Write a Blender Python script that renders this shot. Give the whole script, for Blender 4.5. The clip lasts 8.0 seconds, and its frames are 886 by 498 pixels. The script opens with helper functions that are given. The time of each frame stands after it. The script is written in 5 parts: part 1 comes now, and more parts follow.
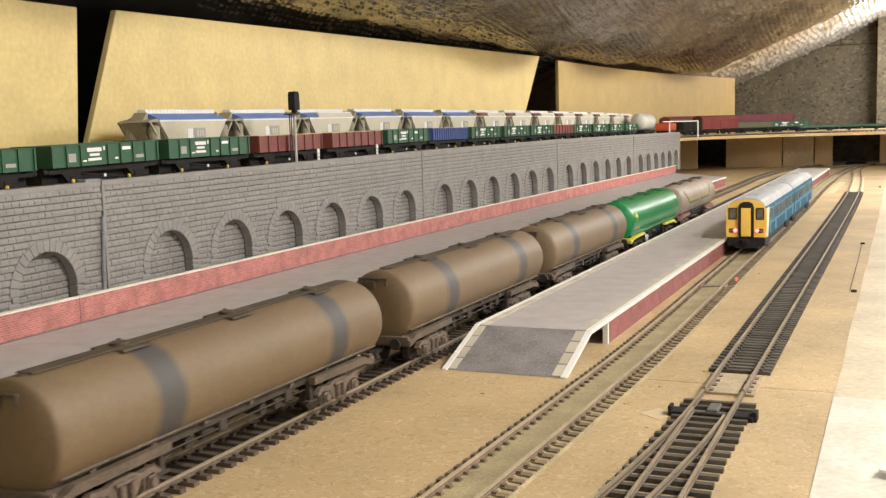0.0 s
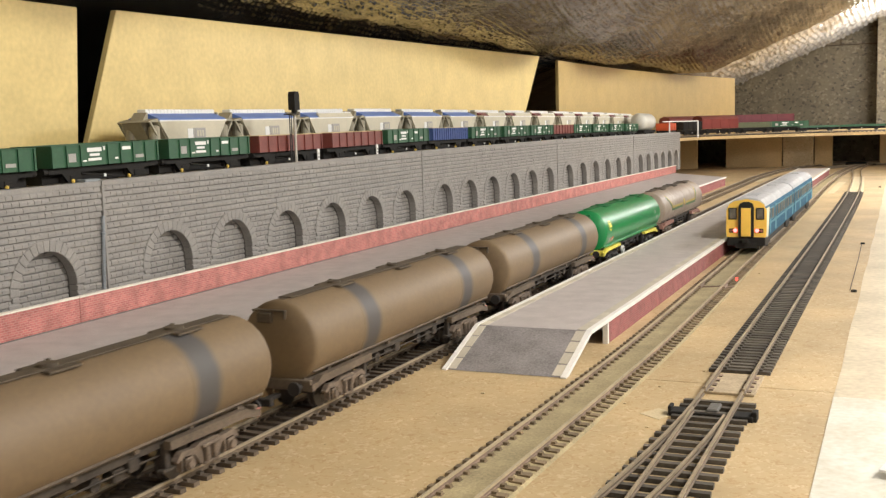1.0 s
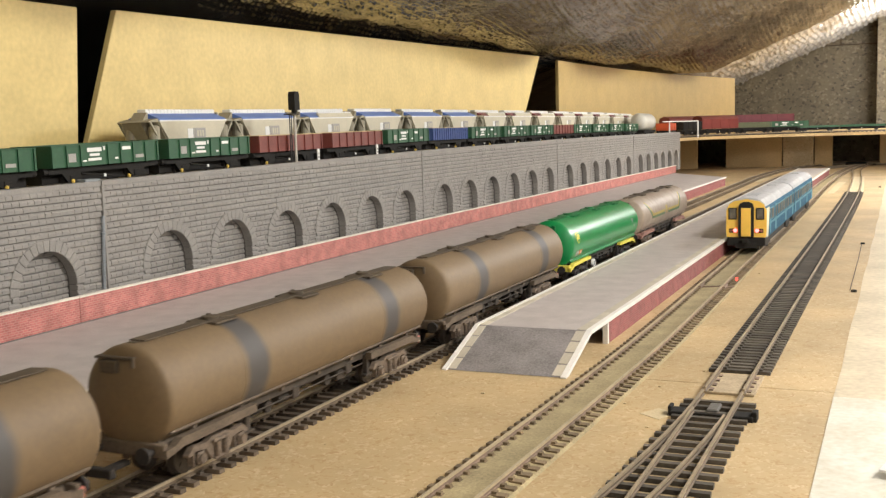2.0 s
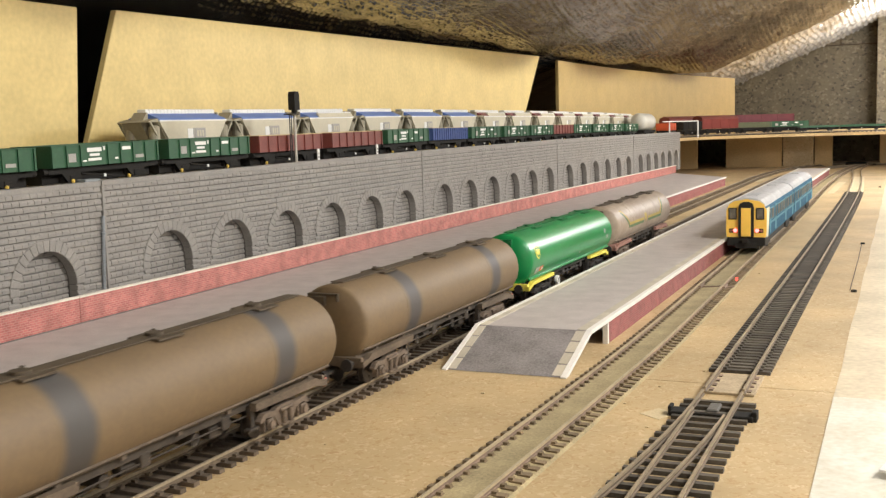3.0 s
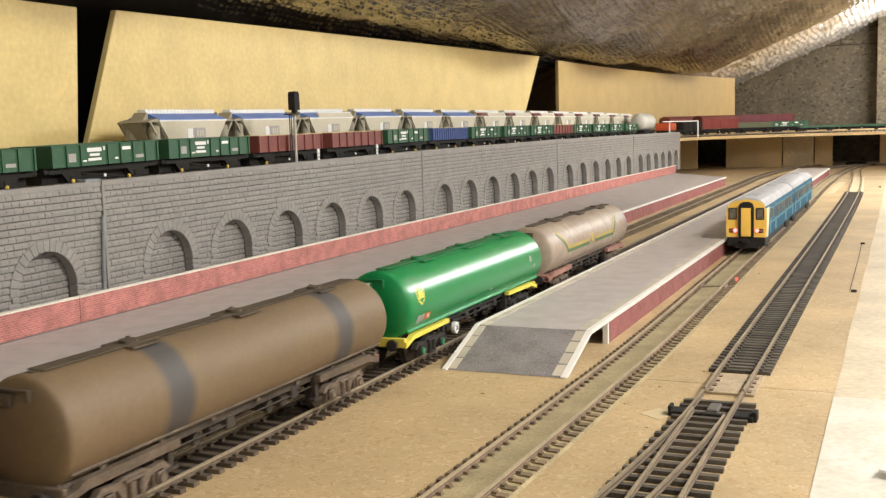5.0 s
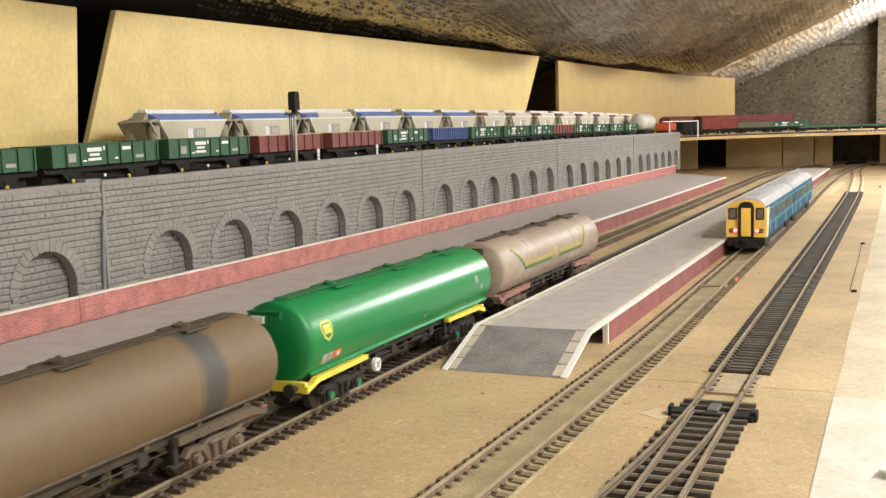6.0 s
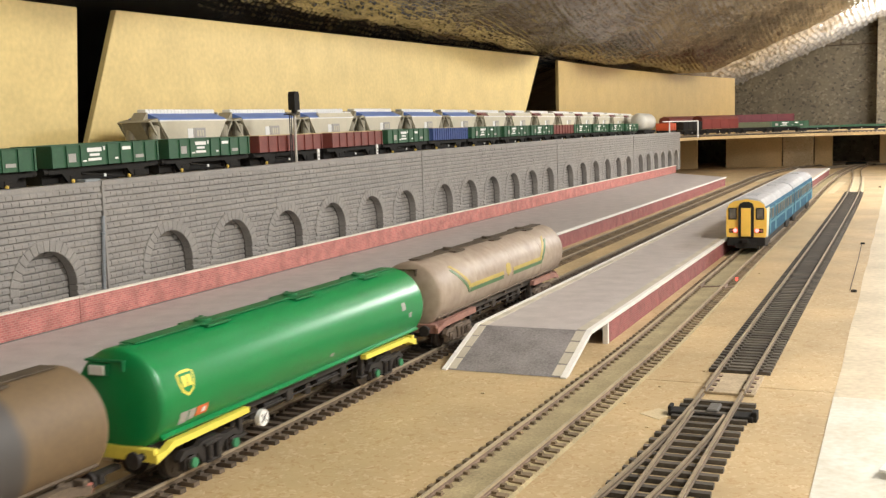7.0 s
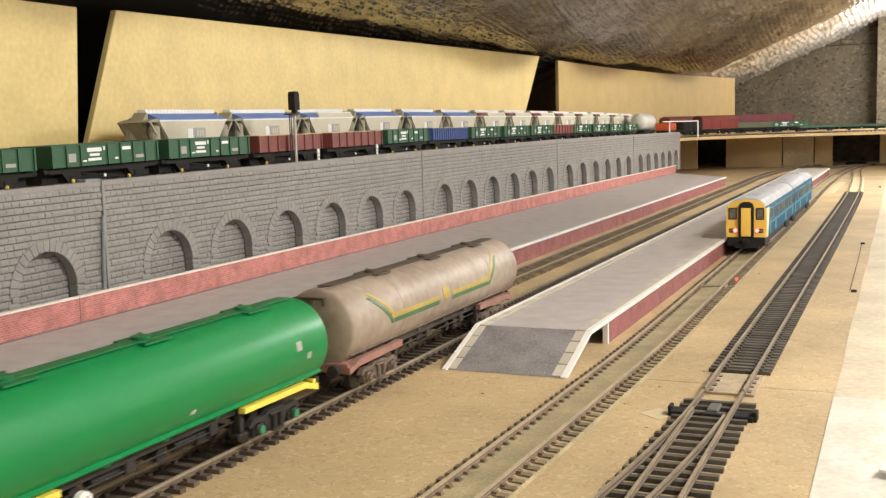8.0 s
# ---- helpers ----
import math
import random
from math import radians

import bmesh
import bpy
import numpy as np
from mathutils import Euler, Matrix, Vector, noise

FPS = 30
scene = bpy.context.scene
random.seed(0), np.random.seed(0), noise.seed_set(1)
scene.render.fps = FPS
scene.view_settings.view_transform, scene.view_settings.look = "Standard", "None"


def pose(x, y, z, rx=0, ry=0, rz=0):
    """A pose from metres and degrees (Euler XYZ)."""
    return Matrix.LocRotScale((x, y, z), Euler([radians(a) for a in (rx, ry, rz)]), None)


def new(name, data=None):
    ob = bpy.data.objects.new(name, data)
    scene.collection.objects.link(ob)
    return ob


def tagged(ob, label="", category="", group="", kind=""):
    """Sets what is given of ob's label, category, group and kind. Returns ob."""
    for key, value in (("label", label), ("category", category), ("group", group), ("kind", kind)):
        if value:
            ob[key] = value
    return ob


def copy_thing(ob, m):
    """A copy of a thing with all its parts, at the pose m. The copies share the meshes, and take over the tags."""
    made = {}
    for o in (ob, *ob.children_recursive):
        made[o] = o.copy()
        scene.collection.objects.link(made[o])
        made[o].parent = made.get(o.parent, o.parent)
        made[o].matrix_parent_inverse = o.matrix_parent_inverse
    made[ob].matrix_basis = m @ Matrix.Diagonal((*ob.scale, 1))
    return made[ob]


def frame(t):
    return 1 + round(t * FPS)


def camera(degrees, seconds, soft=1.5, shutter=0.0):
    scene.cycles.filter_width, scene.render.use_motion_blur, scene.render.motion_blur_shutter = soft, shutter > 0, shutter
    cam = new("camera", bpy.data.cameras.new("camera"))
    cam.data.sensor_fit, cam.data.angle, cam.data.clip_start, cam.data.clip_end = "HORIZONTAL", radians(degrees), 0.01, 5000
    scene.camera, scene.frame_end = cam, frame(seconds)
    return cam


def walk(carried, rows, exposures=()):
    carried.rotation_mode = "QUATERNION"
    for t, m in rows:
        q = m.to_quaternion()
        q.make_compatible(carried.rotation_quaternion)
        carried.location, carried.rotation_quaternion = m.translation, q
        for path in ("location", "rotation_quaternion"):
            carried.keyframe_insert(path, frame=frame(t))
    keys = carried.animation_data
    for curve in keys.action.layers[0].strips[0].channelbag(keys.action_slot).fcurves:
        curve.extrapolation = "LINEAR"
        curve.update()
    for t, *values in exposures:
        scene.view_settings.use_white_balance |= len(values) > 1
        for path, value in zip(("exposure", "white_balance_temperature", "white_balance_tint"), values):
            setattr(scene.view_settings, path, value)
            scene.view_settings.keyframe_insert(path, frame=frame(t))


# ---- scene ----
# Model railway in a loft, about 1:76. All sizes below are in millimetres, turned into metres by MM.
MM = 0.001
EYE = (0.0, 0.0, 126.05)
FOV = 46.08

# ---- camera ----
cam = camera(FOV, 8.0, soft=1.35, shutter=0.5)


def eye_pose():
    yaw, tilt, roll = 23.973, 6.515, -1.644
    m = Matrix.Translation([v * MM for v in EYE])
    return m @ pose(0, 0, 0, 0, 0, yaw) @ pose(0, 0, 0, 90 - tilt, 0, 0) @ pose(0, 0, 0, 0, 0, roll)


walk(cam, [(0.0, eye_pose()), (8.0, eye_pose())], exposures=[(0.0, 0.0), (8.0, 0.0)])

# ---- light: unseen bulbs added out of view ----
world = bpy.data.worlds.new("loft_air")
scene.world = world
world.use_nodes = True
world.node_tree.nodes["Background"].inputs[0].default_value = (1.0, 0.86, 0.68, 1)
world.node_tree.nodes["Background"].inputs[1].default_value = 0.05


def bulb(x, y, z, watts, size=70.0, colour=(1.0, 0.985, 0.955)):
    lamp = bpy.data.lights.new("unseen_bulb", "POINT")
    lamp.shadow_soft_size, lamp.energy, lamp.color = size * MM, watts, colour
    ob = new("unseen_bulb", lamp)
    ob.location = [v * MM for v in (x, y, z)]
    return ob


# unseen fill behind the eye, for faces turned this way
bulb(450, -330, 520, 6.5)
bulb(430, 520, 545, 22.0)
bulb(300, 1960, 470, 25.0)
bulb(380, 2850, 500, 3.0)
# low unseen fill, added to brighten the foil by the gable
bulb(25, 3400, 300, 5.0)


# ---- materials ----
def node_material(name):
    m = bpy.data.materials.new(name)
    m.use_nodes = True
    return m, m.node_tree, m.node_tree.nodes["Principled BSDF"]


def surface(name, colour, rough=0.6, metal=0.0, fine=900.0, coarse=60.0, vary=0.12, bump=0.15, tint=None, island=False, piece=False, spec=None, depth=0.0003, spread=0.8):
    """Paint, card, plastic or wood: grain and stains at two scales, fine relief."""
    m, tree, shader = node_material(name)
    n, link = tree.nodes, tree.links
    tc = n.new("ShaderNodeTexCoord")
    n1 = n.new("ShaderNodeTexNoise")
    n1.inputs["Scale"].default_value = fine
    n1.inputs["Detail"].default_value = 4
    n2 = n.new("ShaderNodeTexNoise")
    n2.inputs["Scale"].default_value = coarse
    n2.inputs["Detail"].default_value = 5
    for q in (n1, n2):
        link.new(tc.outputs["Object"], q.inputs["Vector"])
    add = n.new("ShaderNodeMath")
    add.operation = "ADD"
    link.new(n1.outputs["Fac"], add.inputs[0])
    link.new(n2.outputs["Fac"], add.inputs[1])
    last = add.outputs[0]
    if island or piece:
        src = n.new("ShaderNodeNewGeometry").outputs["Random Per Island"] if island else n.new("ShaderNodeObjectInfo").outputs["Random"]
        more = n.new("ShaderNodeMath")
        more.operation = "MULTIPLY_ADD"
        link.new(src, more.inputs[0])
        more.inputs[1].default_value = spread
        link.new(last, more.inputs[2])
        sub = n.new("ShaderNodeMath")
        sub.operation = "SUBTRACT"
        link.new(more.outputs[0], sub.inputs[0])
        sub.inputs[1].default_value = spread / 2
        last = sub.outputs[0]
    ramp = n.new("ShaderNodeMapRange")
    ramp.inputs[1].default_value, ramp.inputs[2].default_value = 0.7, 1.3
    link.new(last, ramp.inputs[0])
    mix = n.new("ShaderNodeMix")
    mix.data_type = "RGBA"
    low = [c * (1 - vary * 1.6) for c in (tint or colour)]
    high = [min(1, c * (1 + vary)) for c in colour]
    mix.inputs[6].default_value = (*low, 1)
    mix.inputs[7].default_value = (*high, 1)
    link.new(ramp.outputs[0], mix.inputs[0])
    link.new(mix.outputs[2], shader.inputs["Base Color"])
    shader.inputs["Roughness"].default_value = rough
    shader.inputs["Metallic"].default_value = metal
    if spec is not None:
        shader.inputs["Specular IOR Level"].default_value = spec
    if bump:
        b = n.new("ShaderNodeBump")
        b.inputs["Strength"].default_value = bump
        b.inputs["Distance"].default_value = depth
        link.new(n1.outputs["Fac"], b.inputs["Height"])
        link.new(b.outputs["Normal"], shader.inputs["Normal"])
    return m


def chipboard(name, colour, dark, pale, fleck=420.0):
    """Pressed wood flakes: cells of several browns, worn pale and dirty in places."""
    m, tree, shader = node_material(name)
    n, link = tree.nodes, tree.links
    tc = n.new("ShaderNodeTexCoord")
    mapping = n.new("ShaderNodeMapping")
    mapping.inputs["Scale"].default_value = (0.9, 0.8, 1.0)
    link.new(tc.outputs["Object"], mapping.inputs[0])
    warp = n.new("ShaderNodeTexNoise")
    warp.inputs["Scale"].default_value = 200
    link.new(mapping.outputs[0], warp.inputs["Vector"])
    off = n.new("ShaderNodeMix")
    off.data_type = "RGBA"
    off.inputs[0].default_value = 0.012
    link.new(mapping.outputs[0], off.inputs[6])
    link.new(warp.outputs["Color"], off.inputs[7])
    vor = n.new("ShaderNodeTexVoronoi")
    vor.inputs["Scale"].default_value = fleck
    link.new(off.outputs[2], vor.inputs["Vector"])
    sep = n.new("ShaderNodeSeparateColor")
    link.new(vor.outputs["Color"], sep.inputs[0])
    ramp = n.new("ShaderNodeValToRGB")
    e = ramp.color_ramp.elements
    e[0].position, e[0].color = 0.0, (*dark, 1)
    e[1].position, e[1].color = 1.0, (*pale, 1)
    k = e.new(0.22)
    k.color = (*colour, 1)
    k = e.new(0.8)
    k.color = (*colour, 1)
    link.new(sep.outputs[0], ramp.inputs[0])
    stain = n.new("ShaderNodeTexNoise")
    stain.inputs["Scale"].default_value = 13
    stain.inputs["Detail"].default_value = 6
    link.new(tc.outputs["Object"], stain.inputs["Vector"])
    sr = n.new("ShaderNodeMapRange")
    sr.inputs[1].default_value, sr.inputs[2].default_value = 0.35, 0.7
    sr.inputs[3].default_value, sr.inputs[4].default_value = 0.82, 1.12
    link.new(stain.outputs["Fac"], sr.inputs[0])
    mul = n.new("ShaderNodeVectorMath")
    mul.operation = "SCALE"
    link.new(ramp.outputs[0], mul.inputs[0])
    link.new(sr.outputs[0], mul.inputs["Scale"])
    link.new(mul.outputs[0], shader.inputs["Base Color"])
    shader.inputs["Roughness"].default_value = 0.62
    b = n.new("ShaderNodeBump")
    b.inputs["Strength"].default_value = 0.12
    b.inputs["Distance"].default_value = 0.0004
    link.new(sep.outputs[0], b.inputs["Height"])
    link.new(b.outputs["Normal"], shader.inputs["Normal"])
    return m


def brick_paper(name, red, mortar, long=3.4, high=1.35):
    """Printed brick paper glued on card."""
    m, tree, shader = node_material(name)
    n, link = tree.nodes, tree.links
    tc = n.new("ShaderNodeTexCoord")
    sepv = n.new("ShaderNodeSeparateXYZ")
    link.new(tc.outputs["Object"], sepv.inputs[0])
    comb = n.new("ShaderNodeCombineXYZ")
    link.new(sepv.outputs[1], comb.inputs[0])
    link.new(sepv.outputs[2], comb.inputs[1])
    br = n.new("ShaderNodeTexBrick")
    br.inputs["Scale"].default_value = 1.0
    br.inputs["Brick Width"].default_value = long * MM
    br.inputs["Row Height"].default_value = high * MM
    br.inputs["Mortar Size"].default_value = 0.22 * MM
    br.inputs["Color1"].default_value = (*red, 1)
    br.inputs["Color2"].default_value = (red[0] * 0.72, red[1] * 0.66, red[2] * 0.7, 1)
    br.inputs["Mortar"].default_value = (*mortar, 1)
    link.new(comb.outputs[0], br.inputs["Vector"])
    no = n.new("ShaderNodeTexNoise")
    no.inputs["Scale"].default_value = 90
    no.inputs["Detail"].default_value = 6
    link.new(tc.outputs["Object"], no.inputs["Vector"])
    mr = n.new("ShaderNodeMapRange")
    mr.inputs[1].default_value, mr.inputs[2].default_value = 0.3, 0.7
    mr.inputs[3].default_value, mr.inputs[4].default_value = 0.72, 1.15
    link.new(no.outputs["Fac"], mr.inputs[0])
    mul = n.new("ShaderNodeVectorMath")
    mul.operation = "SCALE"
    link.new(br.outputs["Color"], mul.inputs[0])
    link.new(mr.outputs[0], mul.inputs["Scale"])
    link.new(mul.outputs[0], shader.inputs["Base Color"])
    shader.inputs["Roughness"].default_value = 0.75
    return m


def foil(name, colour, cell, rough, strength, crease=0.7, loose=0.12, metal=0.9):
    """Quilted bubble foil: metal with rows of small pillows and creases."""
    m, tree, shader = node_material(name)
    n, link = tree.nodes, tree.links
    tc = n.new("ShaderNodeTexCoord")
    vor = n.new("ShaderNodeTexVoronoi")
    vor.feature = "SMOOTH_F1"
    vor.inputs["Scale"].default_value = 1000.0 / cell
    vor.inputs["Randomness"].default_value = loose
    link.new(tc.outputs["Object"], vor.inputs["Vector"])
    no = n.new("ShaderNodeTexNoise")
    no.inputs["Scale"].default_value = 22
    no.inputs["Detail"].default_value = 7
    link.new(tc.outputs["Object"], no.inputs["Vector"])
    add = n.new("ShaderNodeMath")
    add.operation = "MULTIPLY_ADD"
    link.new(no.outputs["Fac"], add.inputs[0])
    add.inputs[1].default_value = crease
    link.new(vor.outputs["Distance"], add.inputs[2])
    b = n.new("ShaderNodeBump")
    b.inputs["Strength"].default_value = strength
    b.inputs["Distance"].default_value = 0.006
    link.new(add.outputs[0], b.inputs["Height"])
    link.new(b.outputs["Normal"], shader.inputs["Normal"])
    mr = n.new("ShaderNodeMapRange")
    mr.inputs[1].default_value, mr.inputs[2].default_value = 0.35, 0.65
    mr.inputs[3].default_value, mr.inputs[4].default_value = 0.7, 1.1
    link.new(no.outputs["Fac"], mr.inputs[0])
    mul = n.new("ShaderNodeVectorMath")
    mul.operation = "SCALE"
    mul.inputs[0].default_value = colour
    link.new(mr.outputs[0], mul.inputs["Scale"])
    link.new(mul.outputs[0], shader.inputs["Base Color"])
    shader.inputs["Metallic"].default_value = metal
    shader.inputs["Roughness"].default_value = rough
    return m


def glow(name, colour, power):
    m, tree, shader = node_material(name)
    shader.inputs["Base Color"].default_value = (*colour, 1)
    shader.inputs["Emission Color"].default_value = (*colour, 1)
    shader.inputs["Emission Strength"].default_value = power
    return m


M_BOARD = chipboard("chipboard", (0.525, 0.385, 0.205), (0.46, 0.30, 0.14), (0.62, 0.485, 0.29), fleck=640.0)
M_BOARD_PALE = chipboard("chipboard_pale", (0.60, 0.47, 0.28), (0.45, 0.33, 0.18), (0.72, 0.60, 0.40))
M_WHITE_FLOOR = surface("white_laminate", (0.72, 0.71, 0.64), 0.45, vary=0.06, coarse=40, fine=300, tint=(0.66, 0.61, 0.48))
M_GREY_FLOOR = surface("worn_pale_board", (0.63, 0.54, 0.385), 0.55, vary=0.12, coarse=25, fine=260, tint=(0.60, 0.50, 0.34))
M_BACKBOARD = surface("hardboard", (0.76, 0.585, 0.245), 0.55, vary=0.07, coarse=28, fine=220, bump=0.06)
# ochre darkened to stand for the weaker, grazing light on the curved board
M_BACKBOARD_DIM = surface("dimmed_ochre_hardboard", (0.54, 0.385, 0.15), 0.6, vary=0.07, coarse=28, fine=220, bump=0.06)
M_BOUNCE_WALL = surface("white_bounce_wall", (0.80, 0.78, 0.72), 0.7, vary=0.05)
M_PLY = surface("plywood", (0.60, 0.42, 0.20), 0.6, vary=0.15, coarse=14, fine=300)
M_STONE = surface("grey_moulded_stone", (0.288, 0.269, 0.250), 0.58, vary=0.10, coarse=60, fine=900, bump=0.35, island=True, spread=0.16)
M_STONE_PIECE = surface("grey_moulded_stone_block", (0.288, 0.269, 0.250), 0.58, vary=0.10, coarse=60, fine=900, bump=0.35, piece=True, spread=0.14)
# joint grey darkened to carry shade under the courses and in the arches
M_SHADED_JOINT = surface("shaded_grey_joint", (0.14, 0.132, 0.124), 0.8, vary=0.15)
M_RED_PAPER = brick_paper("red_brick_paper", (0.57, 0.19, 0.165), (0.54, 0.27, 0.23))
M_DARK_RED_PAPER = brick_paper("platform_brick_paper", (0.36, 0.10, 0.10), (0.34, 0.17, 0.15))
M_CREAM = surface("cream_card_edge", (0.84, 0.78, 0.68), 0.6, vary=0.1)
M_WHITE_EDGE = surface("white_platform_edge", (0.84, 0.81, 0.76), 0.6, vary=0.06)
M_SLAB = surface("buff_slab_strip", (0.58, 0.52, 0.42), 0.7, vary=0.08, piece=True)
M_TARMAC_RAMP = surface("darker_ramp_tarmac", (0.27, 0.245, 0.24), 0.8, vary=0.24, fine=900, coarse=60, bump=0.4)
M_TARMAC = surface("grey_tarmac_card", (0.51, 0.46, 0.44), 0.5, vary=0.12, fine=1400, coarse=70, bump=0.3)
M_RAIL = surface("worn_rail_head", (0.44, 0.36, 0.255), 0.45, 0.4, vary=0.15, bump=0.05)
M_RAIL_WEB = surface("brown_rail_web", (0.17, 0.125, 0.085), 0.7, 0.1, vary=0.25, bump=0.1)
M_RAIL_RUST = surface("rusty_rail", (0.24, 0.165, 0.12), 0.65, 0.2, vary=0.25, bump=0.1)
M_RAIL_DUST = surface("dusty_rail_head", (0.47, 0.38, 0.25), 0.6, 0.2, vary=0.15)
M_SLEEPER = surface("black_sleeper", (0.095, 0.080, 0.064), 0.65, vary=0.25, piece=True)
M_SLEEPER_BROWN = surface("brown_sleeper", (0.105, 0.076, 0.052), 0.75, vary=0.2, piece=True)
M_SLEEPER_REST = surface("black_sleeper_rest", (0.080, 0.070, 0.060), 0.6, vary=0.2, island=True)
M_BROWN_REST = surface("brown_sleeper_rest", (0.20, 0.15, 0.095), 0.8, vary=0.2, island=True)
M_SLEEPER_DUST = surface("dusty_sleeper", (0.20, 0.145, 0.085), 0.85, vary=0.2, piece=True)
M_DUST = surface("dusty_trackbed", (0.37, 0.30, 0.165), 0.9, vary=0.22, coarse=45, bump=0.4)
M_GREY_COVER = surface("dark_grey_cover", (0.13, 0.12, 0.105), 0.7, vary=0.2)
M_CREAM_PATCH = surface("cream_card_patch", (0.62, 0.51, 0.32), 0.7, vary=0.1)
M_DARK_BED = surface("dark_brown_bed", (0.075, 0.055, 0.038), 0.9, vary=0.3, coarse=70)
M_DECK_SHADE = surface("shade_dark_deck", (0.05, 0.04, 0.03), 0.85, vary=0.25)
M_BLACK = surface("black_plastic", (0.021, 0.019, 0.017), 0.75, vary=0.2, spec=0.2)
M_GABLE = chipboard("gable_blockwork", (0.175, 0.143, 0.090), (0.075, 0.060, 0.038), (0.27, 0.23, 0.155), fleck=150)
M_FOIL = foil("dull_bubble_foil", (0.43, 0.40, 0.352), 9.0, 0.24, 0.25)
M_FOIL_BRIGHT = foil("bright_bubble_foil", (0.95, 0.94, 0.93), 19.0, 0.16, 0.8, 1.2, 0.6, 0.5)
M_DARKWOOD = surface("dark_rafter", (0.10, 0.065, 0.035), 0.8, vary=0.25, coarse=20)


# ---- mesh helpers ----
def box(bm, x0, x1, y0, y1, z0, z1, chamfer=0.0):
    """An axis-aligned block in millimetres, its upright and top edges chamfered."""
    m = Matrix.LocRotScale((((x0 + x1) / 2) * MM, ((y0 + y1) / 2) * MM, ((z0 + z1) / 2) * MM), None, ((x1 - x0) * MM, (y1 - y0) * MM, (z1 - z0) * MM))
    made = bmesh.ops.create_cube(bm, size=1.0, matrix=m)["verts"]
    if chamfer:
        edges = list({e for v in made for e in v.link_edges})
        bmesh.ops.bevel(bm, geom=edges, offset=chamfer * MM, segments=1, affect="EDGES")
    return made


def prism(bm, outline, a0, a1, axis="y"):
    """Extrudes an outline (pairs) along an axis. axis y: pairs are x, z; axis x: pairs are y, z; axis z: pairs are x, y."""
    def at(u, v, a):
        if axis == "y":
            return Vector((u, a, v)) * MM
        if axis == "x":
            return Vector((a, u, v)) * MM
        return Vector((u, v, a)) * MM
    n = len(outline)
    lo = [bm.verts.new(at(u, v, a0)) for u, v in outline]
    hi = [bm.verts.new(at(u, v, a1)) for u, v in outline]
    bm.faces.new(lo)
    bm.faces.new(hi[::-1])
    for i in range(n):
        j = (i + 1) % n
        bm.faces.new((lo[j], lo[i], hi[i], hi[j]))
    return lo + hi


def rod(bm, a, b, r, sides=8, r2=None):
    a, b = Vector(a) * MM, Vector(b) * MM
    d = b - a
    m = Matrix.Translation((a + b) / 2) @ d.to_track_quat("Z", "Y").to_matrix().to_4x4()
    return bmesh.ops.create_cone(bm, cap_ends=True, segments=sides, radius1=r * MM, radius2=(r if r2 is None else r2) * MM, depth=d.length, matrix=m)["verts"]


def mesh_from(name, bm, material, smooth=None):
    bmesh.ops.recalc_face_normals(bm, faces=bm.faces)
    me = bpy.data.meshes.new(name)
    if smooth is not None:
        for f in bm.faces:
            f.smooth = True
        for e in bm.edges:
            if len(e.link_faces) == 2 and e.calc_face_angle(0) > radians(smooth):
                e.smooth = False
    bm.to_mesh(me)
    bm.free()
    me.materials.append(material)
    return me


def part(name, bm, material, parent, label="", smooth=None):
    ob = new(name, mesh_from(name, bm, material, smooth))
    ob.parent = parent
    if label:
        ob["label"] = label
    return ob


def thing(name, bm, material, label="", category="", group="", kind="", smooth=None):
    return tagged(new(name, mesh_from(name, bm, material, smooth)), label, category, group, kind)


def empty(name, x, y, z, label, category, group="", turn=0):
    ob = new(name)
    ob.empty_display_size = 0.01
    ob.matrix_basis = pose(x * MM, y * MM, z * MM, 0, 0, turn)
    return tagged(ob, label, category, group)


def block(name, x0, x1, y0, y1, z0, z1, material, parent, label="", chamfer=0.0):
    bm = bmesh.new()
    box(bm, x0, x1, y0, y1, z0, z1, chamfer)
    return part(name, bm, material, parent, label)


def share(name, me, parent, x, y, z, turn=0.0):
    """Another piece on a mesh that is there already."""
    ob = new(name, me)
    ob.parent = parent
    ob.matrix_basis = pose(x * MM, y * MM, z * MM, 0, 0, turn)
    return ob


# ---- the loft: floor board, gable, roof ----
RAKE, ROOF_X, ROOF_Z = 0.41, -559.0, 277.0


def roof_z(x):
    return ROOF_Z + RAKE * (x - ROOF_X)


